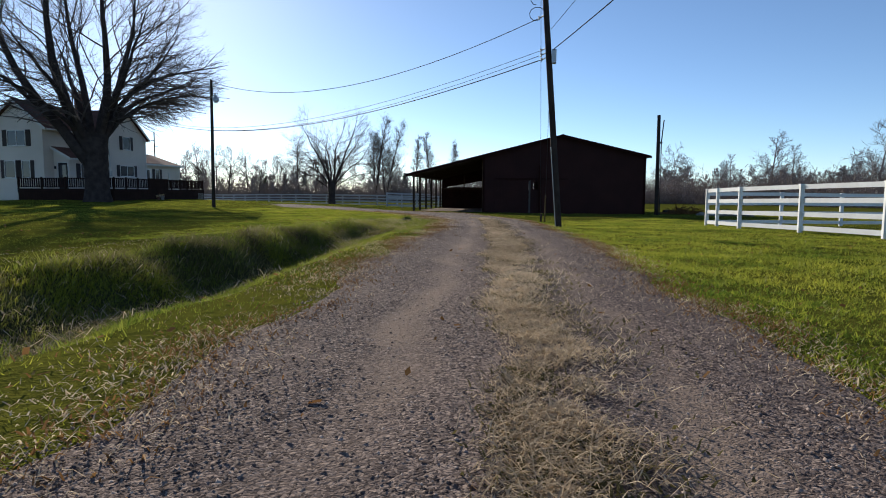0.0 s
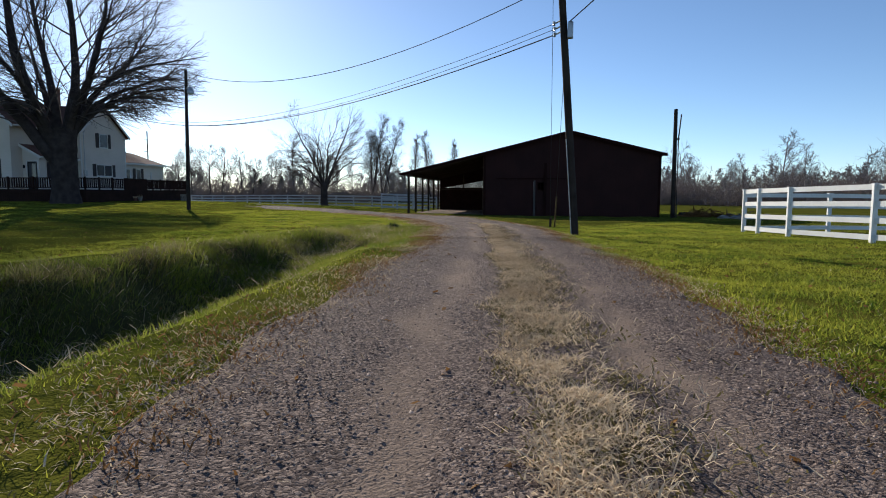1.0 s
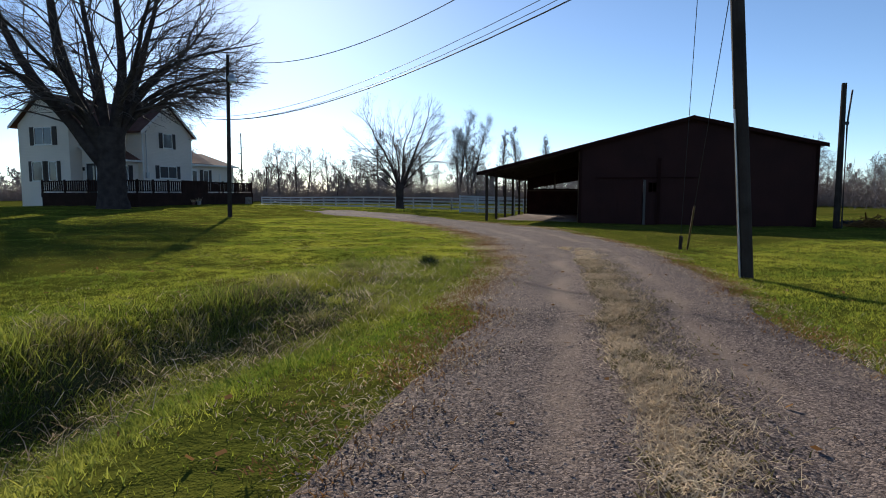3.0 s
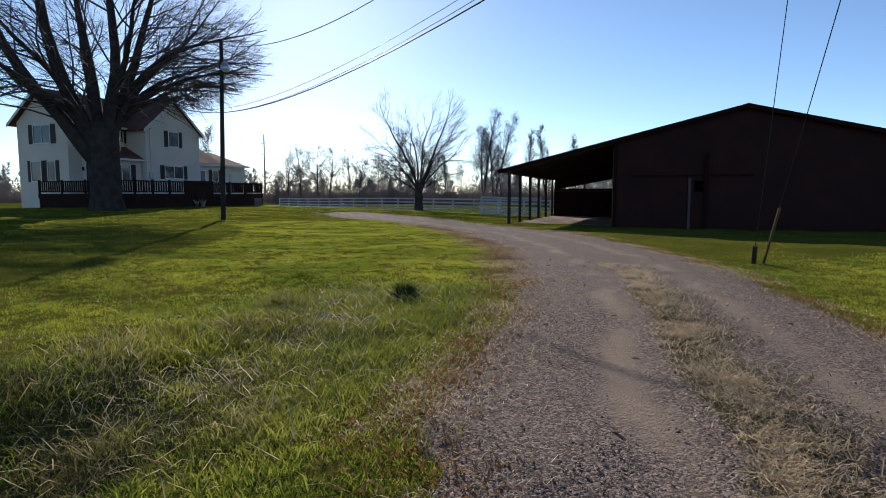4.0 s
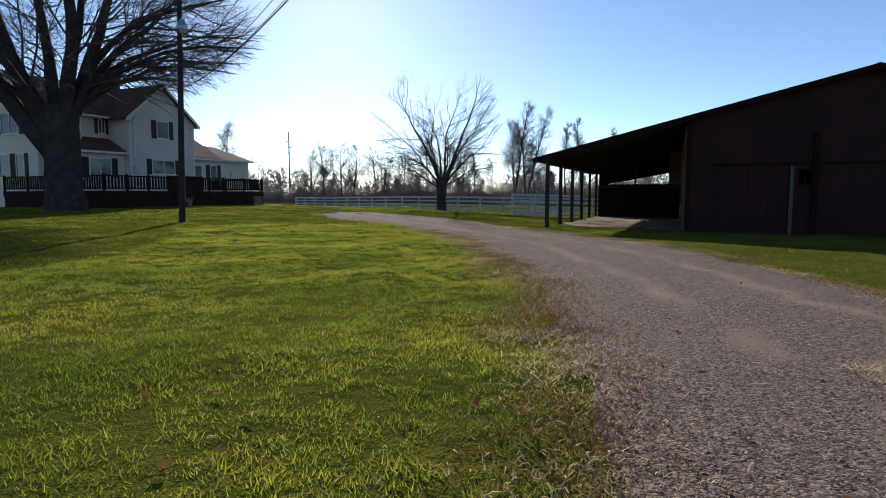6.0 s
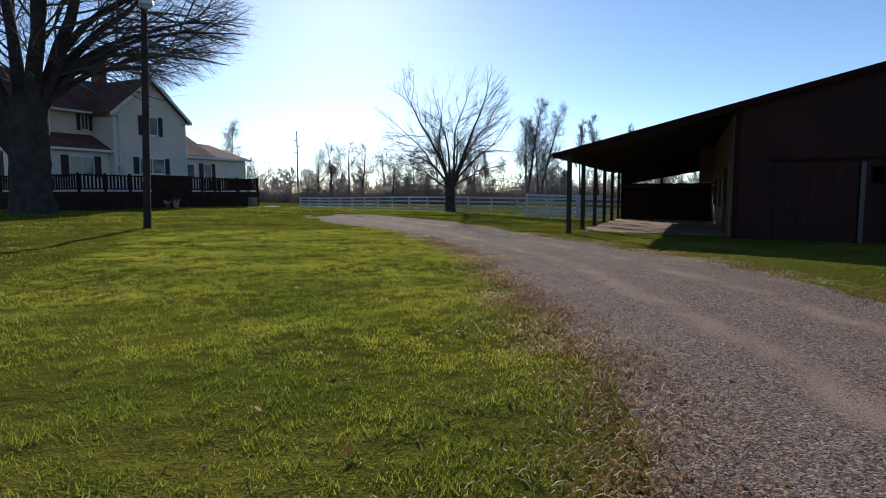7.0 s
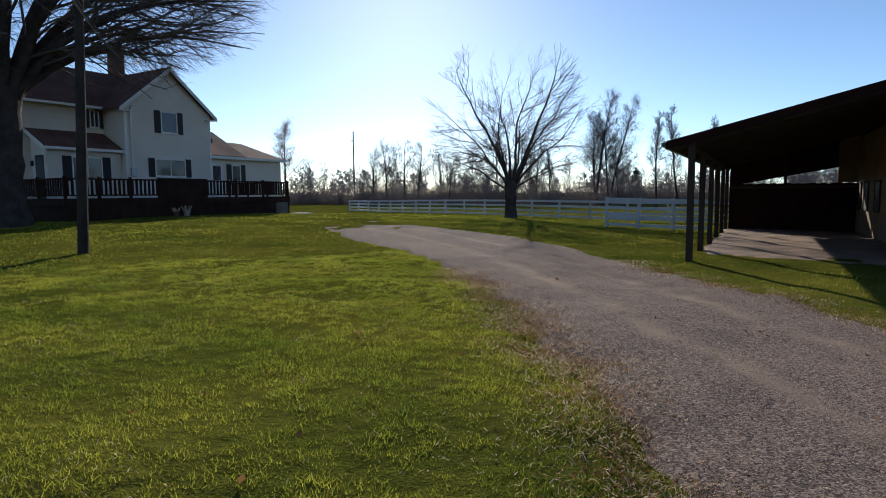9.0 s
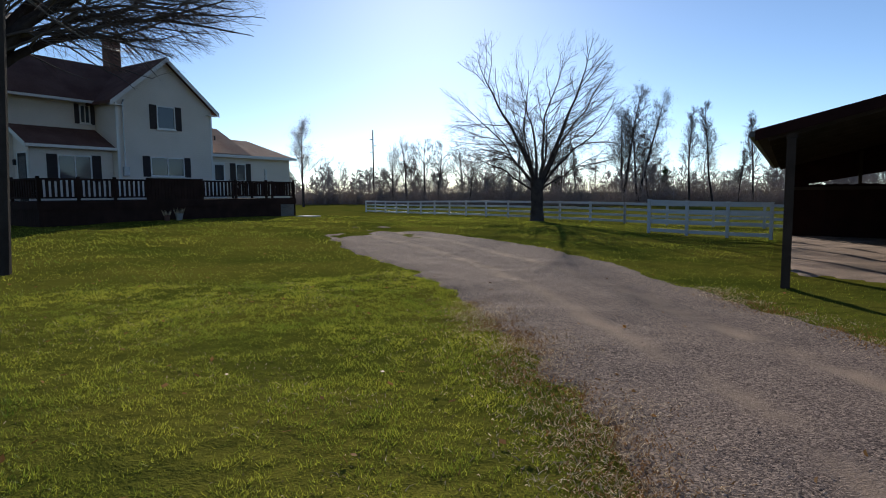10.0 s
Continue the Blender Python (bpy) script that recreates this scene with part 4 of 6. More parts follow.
rz = gz(10.15, 41.6)
rpole = thing("wooden_pole", (0, 0, 0), "bare dark wooden pole with conduit beside the barn", "pole")
part("pole", tube([(10.2, 41.75, rz - 0.2), (10.15, 41.65, 3), (10.1, 41.55, 6.42)], [0.15, 0.13, 0.11], 10), POLEWOOD, rpole)
part("conduit", tube([(10.34, 41.5, rz), (10.3, 41.5, 4.6), (10.42, 41.5, 6.1)], 0.04, 6), IRON, rpole)
part("bracket", box(10.1, 41.45, 4.55, 10.36, 41.56, 4.68), IRON, rpole)

tpole = thing("far_power_pole", (0, 0, 0), "distant tall power pole with short crossarms", "power pole")
part("pole", tube([(-95.8, 139.4, -0.5), (-95.8, 139.4, 16.5)], [0.2, 0.13], 8), POLEWOOD, tpole)
for z, s in ((14.2, -0.9), (12.7, 0.9), (11.3, -0.9)):
    part("crossarm", box(min(-95.8, -95.8 + s), 139.3, z, max(-95.8, -95.8 + s), 139.5, z + 0.16), POLEWOOD, tpole)

cable("cable", on_pole(7.0) + Vector((-0.24, 0.4, 0)), LT + Vector((0, 0, -0.15)), 1.4)
for h, s, dy in ((5.95, 2.2, 0.0), (5.8, 2.3, 0.12), (5.65, 2.25, 0.05)):
    cable("cable", on_pole(h) + Vector((-0.24, 0.4, 0)), (-34.15, 46.6 + dy, 8.55), s, 0.018 if h == 5.65 else 0.009)
cable("cable", on_pole(5.85) + Vector((0.15, -0.1, 0)), (14.5, -22, 8.5), 0.7, 0.02)
cable("cable", on_pole(6.5) + Vector((0.12, -0.1, 0)), (13.5, -24, 10.0), 0.5, 0.01)
cable("cable", on_pole(9.9), (13.0, -24, 12.0), 0.6, 0.012)
ANCHOR = Vector((2.64, 26.85, gz(2.64, 26.85)))
guy = thing("guy_wire_anchor", (0, 0, 0), "two guy wires with a faded brown guard and short stub", "guy wire")
for k, (h, base) in enumerate(((5.0, ANCHOR), (9.9, ANCHOR + Vector((-0.18, 0.06, 0))))):
    top = on_pole(h)
    part("wire", tube([base, top], 0.007, 4), WIRE, guy)
    d = (top - base).normalized()
    if k == 0:
        part("guard", tube([base + d * 0.03, base + d * 1.95], 0.026, 8), GUARD, guy, "faded brown wire guard")
part("stub", tube([ANCHOR + Vector((-0.18, 0.06, -0.2)), ANCHOR + Vector((-0.16, 0.05, 0.36))], 0.05, 8), POSTWOOD, guy)


# ---- fences ----
def fence(label, group, stations, height, mat, rails=4, thick=0.06, board=0.14, category="fence"):
    """A post-and-board fence through the stations; every bay is a thing with its posts and rails."""
    pm = mesh_of(box(-thick, -thick, -0.2, thick, thick, height + 0.04, bevel=0.01), "post", mat)
    cm = mesh_of(prism([(-0.075, -0.075, height + 0.041), (0.075, -0.075, height + 0.041), (0.075, 0.075, height + 0.041), (-0.075, 0.075, height + 0.041)], (0, 0, 0.035)), "post_cap", mat)
    whole = thing("fence", (0, 0, 0), label, category, group)
    pts = [Vector((x, y, gz(x, y))) for x, y in stations]
    for k, p in enumerate(pts):
        post = share("post", pm, whole, pose(p.x, p.y, p.z))
        share("post_cap", cm, post, Matrix.Identity(4))
        if k:
            q = pts[k - 1]
            d = p - q
            w = Vector((d.y, -d.x, 0)).normalized() * 0.02
            for j in range(rails):
                z = 0.1 + (height - 0.16) * j / (rails - 1) - board / 2 + 0.05
                a, b = q + d * (thick / d.length), p - d * (thick / d.length)
                up0, up1 = Vector((0, 0, z)), Vector((0, 0, z + board))
                part("rail", prism([a - w + up0, a + w + up0, a + w + up1, a - w + up1], b - a), mat, whole)
    return whole


def stations(a, b, n):
    return [(a[0] + (b[0] - a[0]) * k / n, a[1] + (b[1] - a[1]) * k / n) for k in range(n + 1)]


fence("white four-board paddock fence beside the lawn", "white paddock fences",
      [(9.13, 25.3), (9.2, 24.1), (9.48, 22.4), (10.31, 19.44), (11.15, 16.5), (12.0, 13.6), (12.8, 10.7), (13.5, 7.8), (14.1, 4.8)], 1.42, VINYL)
fence("white four-board fence across the back of the paddock", "white paddock fences",
      [(9.16, 25.37)] + stations((12.3, 26.3), (30.5, 31.2), 7), 1.3, VINYL)
fence("long pale board fence along the field edge", "white paddock fences", stations((-48, 79.8), (-29.96, 70.6), 8) + stations((-29.96, 70.6), (-15.7, 64.3), 6)[1:], 1.15, GREYFENCE)
fence("pale weathered board fence behind the yard", "white paddock fences", stations((-12.1, 55.0), (-7.7, 54.8), 3), 1.3, GREYFENCE)
fence("pale board fence running on past the barn", "white paddock fences", stations((-15.7, 64.3), (8, 62), 10), 1.15, GREYFENCE)


# ---- heaps beside the barn ----
def heap(name, x, y, rx, ry, h, n, length, mat, label, category, seed):
    """A low heap of crossing sticks or stems."""
    rng = np.random.default_rng(seed)
    bm = bmesh.new()
    for _ in range(n):
        a, q = rng.random() * 6.283, math.sqrt(rng.random())
        px, py = x + rx * q * math.cos(a), y + ry * q * math.sin(a)
        z = gz(px, py) + 0.04 + h * (1 - q) * rng.random()
        d = Vector((rng.normal(), rng.normal(), rng.normal() * 0.35)).normalized() * length * rng.uniform(0.4, 1.0)
        r = rng.uniform(0.012, 0.04)
        tube([Vector((px, py, z)) - d / 2, Vector((px, py, z + 0.05)), Vector((px, py, z)) + d / 2 + Vector((0, 0, 0.15 * rng.random()))], [r, r * 0.8, r * 0.3], 4, bm)
    return tagged(part(name, bm, mat), label, category, kind="stuff")


heap("brush_pile", 12.4, 43.0, 1.5, 0.9, 0.75, 150, 1.1, DRYLEAF, "rusty brown heap of dead branches by the barn", "brush pile", 1)
heap("brush_pile", 14.3, 41.0, 1.3, 0.8, 0.4, 90, 0.9, TWIG, "low grey heap of cut sticks", "brush pile", 2)
rng = np.random.default_rng(12)
for k in range(14):
    x, y = 12.4 + 2.6 * rng.random(), 37.2 + 2.6 * rng.random()
    bm = bmesh.new()
    bmesh.ops.create_icosphere(bm, subdivisions=2, radius=1)
    s = rng.uniform(0.12, 0.3)
    for v in bm.verts:
        v.co = Vector((v.co.x * s * 1.3, v.co.y * s, v.co.z * s * 0.7)) * (1 + 0.22 * noise.noise(v.co * 1.7 + Vector((k, 0, 0))))
        v.co += Vector((x, y, gz(x, y) + s * 0.35))
    tagged(part("rock", bm, ROCK), "pale field rock lying in rough grass", "rock", "rocks by the barn")
log = thing("log", (0, 0, 0), "fallen grey log lying beside the barn", "log")
part("trunk", tube([(11.2, 44.4, gz(11.2, 44.4) + 0.14), (12.2, 44.9, gz(12, 45) + 0.16), (13.3, 45.2, gz(13, 45) + 0.15)], [0.16, 0.15, 0.12], 10), BARK, log)


# ---- trees ----
def unit_rows(a):
    return a / (np.linalg.norm(a, axis=-1, keepdims=True) + 1e-9)


class Limbs:
    """Collects branches in arrays: round tapered bars, and flat slivers for the finest twigs."""

    def __init__(self):
        self.v, self.f, self.n = [], [], 0

    def put(self, v, f):
        self.v.append(v)
        self.f.append(f + self.n)
        self.n += len(v)

    def bars(self, paths, radii, sides):
        d = unit_rows(np.gradient(paths, axis=1))
        flat = np.abs(d[:, :1, 2:]) < 0.9
        u = unit_rows(np.cross(d, np.where(flat, (0.0, 0.0, 1.0), (1.0, 0.0, 0.0))))
        w = np.cross(d, u)
        a = np.arange(sides) * 2 * np.pi / sides
        ring = paths[:, :, None] + radii[:, :, None, None] * (np.cos(a)[:, None] * u[:, :, None] + np.sin(a)[:, None] * w[:, :, None])
        m, k = paths.shape[:2]
        i = np.arange(m)[:, None, None] * k * sides + np.arange(k - 1)[None, :, None] * sides
        j = np.arange(sides)[None, None]
        q = np.stack([i + j, i + (j + 1) % sides, i + sides + (j + 1) % sides, i + sides + j], -1).reshape(-1, 4)
        self.put(ring.reshape(-1, 3), np.concatenate([q[:, :3], q[:, [0, 2, 3]]]))

    def slivers(self, rng, paths, half):
        """Each twig is a narrow strip that runs to a point."""
        m, k = paths.shape[:2]
        s = unit_rows(np.cross(paths[:, -1] - paths[:, 0], rng.normal(0, 1, (m, 3))))
        t = (1 - 0.55 * np.arange(k - 1) / max(1, k - 1))[None, :, None] * np.reshape(half, (-1, 1, 1))
        v = np.concatenate([paths[:, :-1] - s[:, None] * t, paths[:, :-1] + s[:, None] * t, paths[:, -1:]], 1)
        c = k - 1
        f = [(j, c + j, c + j + 1) for j in range(c - 1)] + [(j, c + j + 1, j + 1) for j in range(c - 1)] + [(c - 1, 2 * c - 1, 2 * c)]
        self.put(v.reshape(-1, 3), (np.arange(m)[:, None, None] * (2 * c + 1) + np.array(f)[None]).reshape(-1, 3))

    def arrays(self):
        return np.concatenate(self.v), np.concatenate(self.f)


def wander(rng, p, d, length, n, bend, pull):
    """Crooked paths of n steps from places along directions; pull: what turns them at each step."""
    out = [p]
    for _ in range(n):
        d = unit_rows(d + rng.normal(0, bend, d.shape) + pull)
        p = p + d * (length / n)[:, None]
        out.append(p)
    return np.stack(out, 1)


def sprout(rng, paths, radii, per, angle, first=0.2, side_pull=None):
    """Side shoots on paths: their places, directions, shares along the parent and the parent's radius there."""
    m, k = paths.shape[:2]
    per = np.broadcast_to(per, m)
    who = np.repeat(np.arange(m), per)
    order = np.concatenate([np.arange(c) for c in per])
    share_ = first + (1 - first) * (order + rng.random(len(who))) / per[who]
    x = share_ * (k - 1)
    a = np.minimum(x.astype(int), k - 2)
    p0, p1 = paths[who, a], paths[who, a + 1]
    d = unit_rows(p1 - p0)
    at = p0 + (p1 - p0) * (x - a)[:, None]
    r = radii[who, a] + (radii[who, a + 1] - radii[who, a]) * (x - a)
    lean_ = rng.normal(0, 1, d.shape) + (0 if side_pull is None else side_pull(at))
    side = unit_rows(lean_ - d * (lean_ * d).sum(1, keepdims=True))
    ang = np.radians(rng.normal(angle, 9, len(d)))[:, None]
    return at, unit_rows(d * np.cos(ang) + side * np.sin(ang)), share_, r, who


def room(p, d, centre, reach):
    """How far a direction runs from a place to the shell of the crown."""
    shell = np.stack([np.full(len(p), reach[0]), np.full(len(p), reach[1]), np.where(p[:, 2] + 2 * d[:, 2] > centre[2], reach[2], reach[3])], 1)
    q, e = (p - centre) / shell, d / shell
    a, b, c = (e * e).sum(1), (q * e).sum(1), (q * q).sum(1) - 1
    return np.maximum((-b + np.sqrt(np.maximum(b * b - a * c, 0))) / a, 0.25)


def span(paths):
    return np.linalg.norm(np.diff(paths, axis=1), axis=2).sum(1)


def branch_out(rng, crown, paths, radii, centre, reach, plan, up=0.03):
    """Grows level after level of shoots; plan rows: (shoots a metre, length share, longest, angle, steps, sides, slimness). Sides of 0 lay slivers."""
    out = lambda p: 0.9 * unit_rows((p - centre) / reach[:3])
    for gap, share_, most, angle, n, sides, slim in plan:
        per = np.maximum(2, np.round(span(paths) * gap * rng.uniform(0.8, 1.2, len(paths)))).astype(int)
        at, d, s, r, who = sprout(rng, paths, radii, per, angle, 0.16, out)
        want = np.minimum(most, span(paths)[who] * share_ * (1.25 - 0.7 * s)) * rng.uniform(0.6, 1.2, len(at))
        length = np.minimum(want, room(at, d, centre, reach) * rng.uniform(0.85, 1.04, len(at)))
        paths = wander(rng, at, d, length, n, 0.13, 0.05 * out(at) + (0, 0, up))
        r0 = np.minimum(r * 0.7, slim * length ** 0.8)
        radii = r0[:, None] * np.linspace(1, 0.35, n + 1)[None]
        if sides:
            crown.bars(paths, radii, sides)
        else:
            crown.slivers(rng, paths, r0)
    return paths


def limb_paths(rng, base, right, rows, n=12, sway=0.2):
    """Main limbs from rows of (u, z) stations across a facing plane and a depth that they run to."""
    away = np.array([-right[1], right[0], 0.0])
    out = []
    for depth, *uz in rows:
        p = np.asarray(uz, float).reshape(-1, 2)
        t = np.r_[0, np.cumsum(np.hypot(*np.diff(p, axis=0).T))]
        q = np.linspace(0, t[-1], n)
        u, z = np.interp(q, t, p[:, 0]), np.interp(q, t, p[:, 1])
        for _ in range(2):
            u[1:-1], z[1:-1] = (u[:-2] + 2 * u[1:-1] + u[2:]) / 4, (z[:-2] + 2 * z[1:-1] + z[2:]) / 4
        w = depth * (q / t[-1]) ** 1.2
        out.append(base + u[:, None] * np.array([right[0], right[1], 0]) + w[:, None] * away + np.stack([0 * u, 0 * u, z], 1))
    out = np.stack(out)
    out[:, 2:] += np.cumsum(rng.normal(0, sway * 0.35, out[:, 2:].shape), 1)
    return out


def spreading_tree(at, right, trunk_h, trunk_r, rows, thick, shell, plan, seed, label, flare, lean=(0, 0)):
    """A bole, heavy limbs along given lines, and a crown of shoots that fills a rounded shell. shell: centre height, reach along x, along y, up and down."""
    rng = np.random.default_rng(seed)
    x, y = at
    z = gz(x, y) - 0.08
    t = thing("tree", (0, 0, 0), label, "tree")
    hs = np.linspace(0, trunk_h, 12)
    pts = np.stack([x + lean[0] * hs, y + lean[1] * hs, z + hs], 1)
    rad = trunk_r * (1 + (flare - 1) * np.exp(-hs / (0.12 * trunk_h)) + 0.25 * np.maximum(0, hs / trunk_h - 0.55))
    trunk = Limbs()
    trunk.bars(pts[None], rad[None], 18)
    v, f = trunk.arrays()
    v[:, :2] += 0.07 * trunk_r * np.stack([np.sin(7 * v[:, 2] + 5 * v[:, 0]), np.cos(6 * v[:, 2] + 4 * v[:, 1])], 1)
    raw("trunk", v, f, BARK, t, True)
    paths = limb_paths(rng, np.array([x, y, z]), right, rows)
    radii = np.asarray(thick)[:, None] * np.linspace(1, 0.1, paths.shape[1])[None] ** 1.15
    for k in range(len(paths)):
        limb = Limbs()
        limb.bars(paths[k:k + 1], radii[k:k + 1], 10)
        raw("limb", *limb.arrays(), BARK, t, True)
    crown = Limbs()
    centre = np.array([x, y, z + shell[0]])
    branch_out(rng, crown, paths, radii, centre, np.array(shell[1:]), plan)
    tagged(raw("crown", *crown.arrays(), TWIG, t), kind="stuff")
    return t


# The great tree by the deck: a thick short bole that fans like a vase into heavy limbs.
spreading_tree((-28.75, 37.55), (0.64, 0.768), 4.9, 0.76,
               [(0.5, -0.3, 2.6, -1.2, 4.0, -2.9, 6.2, -4.5, 8.6, -5.4, 11.6, -6.4, 14.5, -7.0, 17), (-1.5, -0.2, 3.2, -1.0, 5.0, -2.2, 7.8, -2.8, 10.4, -2.6, 13, -2.4, 18),
                (2.0, -0.1, 3.6, -0.3, 6.3, -0.5, 8.6, -1.2, 11.5, -1.4, 17.5), (-3.0, 0.1, 3.6, 0.5, 6.3, 0.8, 9.0, 0.4, 12.5, 0.8, 18), (1.0, 0.3, 3.8, 1.2, 6.8, 1.9, 8.8, 2.7, 11.6, 3.4, 16.5),
                (-3.5, 0.4, 4.2, 1.3, 6.6, 2.6, 8.1, 4.7, 9.0, 8.2, 9.9), (3.0, 0.3, 4.4, 1.4, 6.8, 3.0, 8.6, 5.5, 11.0, 7.2, 13.6), (-6.5, 0.1, 4.0, 0.8, 7.0, 1.6, 9.0, 2.4, 12.5), (6.5, 0.0, 4.0, -0.6, 7.2, -1.2, 9.5, -1.8, 13),
                (0.0, -2.6, 5.9, -4.6, 8.0, -6.6, 9.0, -9.2, 9.6), (5.5, 0.4, 4.2, 1.8, 6.8, 3.8, 8.0, 6.0, 9.2), (-6.0, -0.3, 3.8, -2.0, 6.6, -4.0, 8.8, -5.8, 10.4), (-2.0, 0.4, 4.3, 2.2, 6.6, 5.2, 8.0, 9.0, 8.0), (1.5, 0.4, 4.5, 2.4, 7.2, 5.6, 8.9, 9.2, 9.2), (-4.5, -0.4, 4.2, -2.6, 6.6, -5.4, 7.6, -8.8, 7.0), (6.6, 0.4, 4.4, 2.2, 6.6, 5.0, 8.0, 9.0, 8.0)],
               [0.42, 0.47, 0.32, 0.38, 0.36, 0.22, 0.25, 0.28, 0.3, 0.17, 0.2, 0.26, 0.17, 0.19, 0.17, 0.18], (9.9, 8.7, 11.0, 9.8, 4.9),
               [(1.45, 0.52, 5.4, 40, 8, 5, 0.0145), (2.0, 0.5, 2.8, 40, 6, 3, 0.0102), (3.2, 0.55, 1.4, 40, 3, 0, 0.0092), (4.0, 0.6, 0.75, 40, 2, 0, 0.008)], 11,
               "huge old bare shade tree with thick spreading limbs", 1.3)
# The round-headed tree at the far side of the drive.
spreading_tree((-20.5, 62.9), (0.916, 0.403), 2.5, 0.36,
               [(0.8, -0.1, 2.0, -0.9, 3.4, -2.4, 4.3, -4.3, 5.1), (-1.6, -0.1, 2.2, -0.7, 4.4, -1.9, 7.0, -3.0, 9.6), (1.2, 0.0, 2.2, -0.3, 5.2, -0.8, 7.6, -0.9, 8.8), (-2.0, 0.1, 2.2, 0.5, 5.0, 0.6, 7.2, 1.4, 9.4),
                (0.6, 0.1, 2.2, 1.1, 4.6, 1.8, 6.8, 2.8, 10.3), (-0.9, 0.15, 2.0, 1.5, 3.8, 3.4, 5.2, 4.8, 7.0), (2.4, 0.1, 2.1, 1.2, 4.0, 2.7, 6.2, 4.2, 8.6), (2.8, -0.1, 2.1, -0.9, 4.2, -1.7, 6.3, -2.4, 7.8),
                (-3.4, -0.1, 2.1, -0.6, 4.2, -0.7, 6.2, -0.4, 8.0), (3.6, 0.1, 2.1, 0.4, 4.4, 0.6, 6.4, 1.0, 8.2), (-1.2, -0.15, 1.8, -1.8, 3.0, -3.4, 3.8, -4.9, 4.2), (-2.6, -0.1, 2.1, -1.3, 3.8, -2.9, 5.6, -4.2, 7.2), (1.6, 0.15, 1.9, 1.6, 3.0, 3.0, 3.9, 4.4, 4.6)],
               [0.085, 0.14, 0.1, 0.11, 0.15, 0.09, 0.1, 0.085, 0.085, 0.085, 0.065, 0.085, 0.065], (5.6, 6.1, 6.1, 6.2, 3.4),
               [(2.0, 0.5, 3.0, 38, 6, 4, 0.013), (3.2, 0.5, 1.4, 40, 4, 3, 0.0115), (4.6, 0.55, 0.8, 40, 2, 0, 0.0115), (4.6, 0.6, 0.45, 40, 1, 0, 0.0105)], 5,
               "leafless round-crowned yard tree on the grass verge", 1.35)


def field_crown(rng, height, r, spread, start, boughs, reach, plan, stems=1, kinks=2):
    """A field tree at the origin: stem, boughs and shoots. Returns the stem, the crown and the tips of the last shoots."""
    trunk, crown = Limbs(), Limbs()
    d0 = np.array([(rng.normal(0, 0.05) + (0.07 * math.cos(2.4 * k) if stems > 1 else 0), rng.normal(0, 0.05) + (0.07 * math.sin(2.4 * k) if stems > 1 else 0), 1) for k in range(stems)])
    paths = wander(rng, np.zeros((stems, 3)), unit_rows(d0), height * np.linspace(1, 0.82, stems), 9, 0.035, (0, 0, 0.06))
    radii = np.linspace(r, 0.03, 10)[None] * np.linspace(1, 0.8, stems)[:, None]
    trunk.bars(paths, radii, 6)
    at, d, s, rr, who = sprout(rng, paths, radii, boughs, spread, start)
    length = height * reach * (1.15 - 0.75 * (s - start) / (1 - start)) * rng.uniform(0.65, 1.15, len(at))
    b = wander(rng, at, d, length, 5, 0.09, (0, 0, 0.07))
    br = np.minimum(rr * 0.6, 0.016 * length)[:, None] * np.linspace(1, 0.3, 6)[None]
    crown.bars(b, br, 3)
    for per, share_, angle, half in plan:
        at, d, s, rr, who = sprout(rng, b, br, per, angle, 0.2)
        length = span(b)[who] * share_ * (1.2 - 0.6 * s) * rng.uniform(0.6, 1.2, len(at))
        b = wander(rng, at, d, length, kinks, 0.12, (0, 0, 0.06))
        br = np.full((len(b), kinks + 1), half)
        crown.slivers(rng, b, np.full(len(b), half))
    return trunk.arrays(), crown.arrays(), b[:, -1]


def tufts(rng, centres, count, spread, size, name, mat, parent):
    """Small leaf flakes round the given places."""
    c = np.repeat(centres, count, 0) + rng.normal(0, spread, (len(centres) * count, 3))
    a, b = unit_rows(rng.normal(0, 1, (2, len(c), 3)))
    v = np.stack([c - a * size * 0.5, c + b * size * 0.4, c + a * size * 0.5], 1).reshape(-1, 3)
    return tagged(raw(name, v, np.arange(len(v)).reshape(-1, 3), mat, parent), kind="stuff")


def field_tree(at, height, r, seed, label, boughs=26, spread=42, start=0.25, reach=0.36, stems=1, leaves=0, leaf=0.2, leaf_mat=None, low=0.0):
    rng = np.random.default_rng(seed)
    foot = np.array([*at, gz(*at) - 0.05])
    t = thing("tree", (0, 0, 0), label, "tree", "bare field trees")
    (tv, tf), (cv, cf), tips = field_crown(rng, height, r, spread, start, boughs, reach, [(10, 0.6, 38, 0.017), (7, 0.75, 38, 0.012)], stems)
    raw("trunk", tv + foot, tf, BARK, t, True)
    tagged(raw("crown", cv + foot, cf, TWIG, t), kind="stuff")
    if leaves:
        tips = tips[tips[:, 2] > low * height]
        tufts(rng, tips[rng.integers(0, len(tips), leaves)] + foot, 3, 0.34, leaf, "foliage", leaf_mat or TWIG, t)
    return t


EYE10 = (-6.1, 30.2)


def bearing(deg, dist):
    """A place in the field at a bearing, counted to the left from the long axis, from the end of the drive."""
    a = radians(deg)
    return (EYE10[0] - dist * math.sin(a), EYE10[1] + dist * math.cos(a))


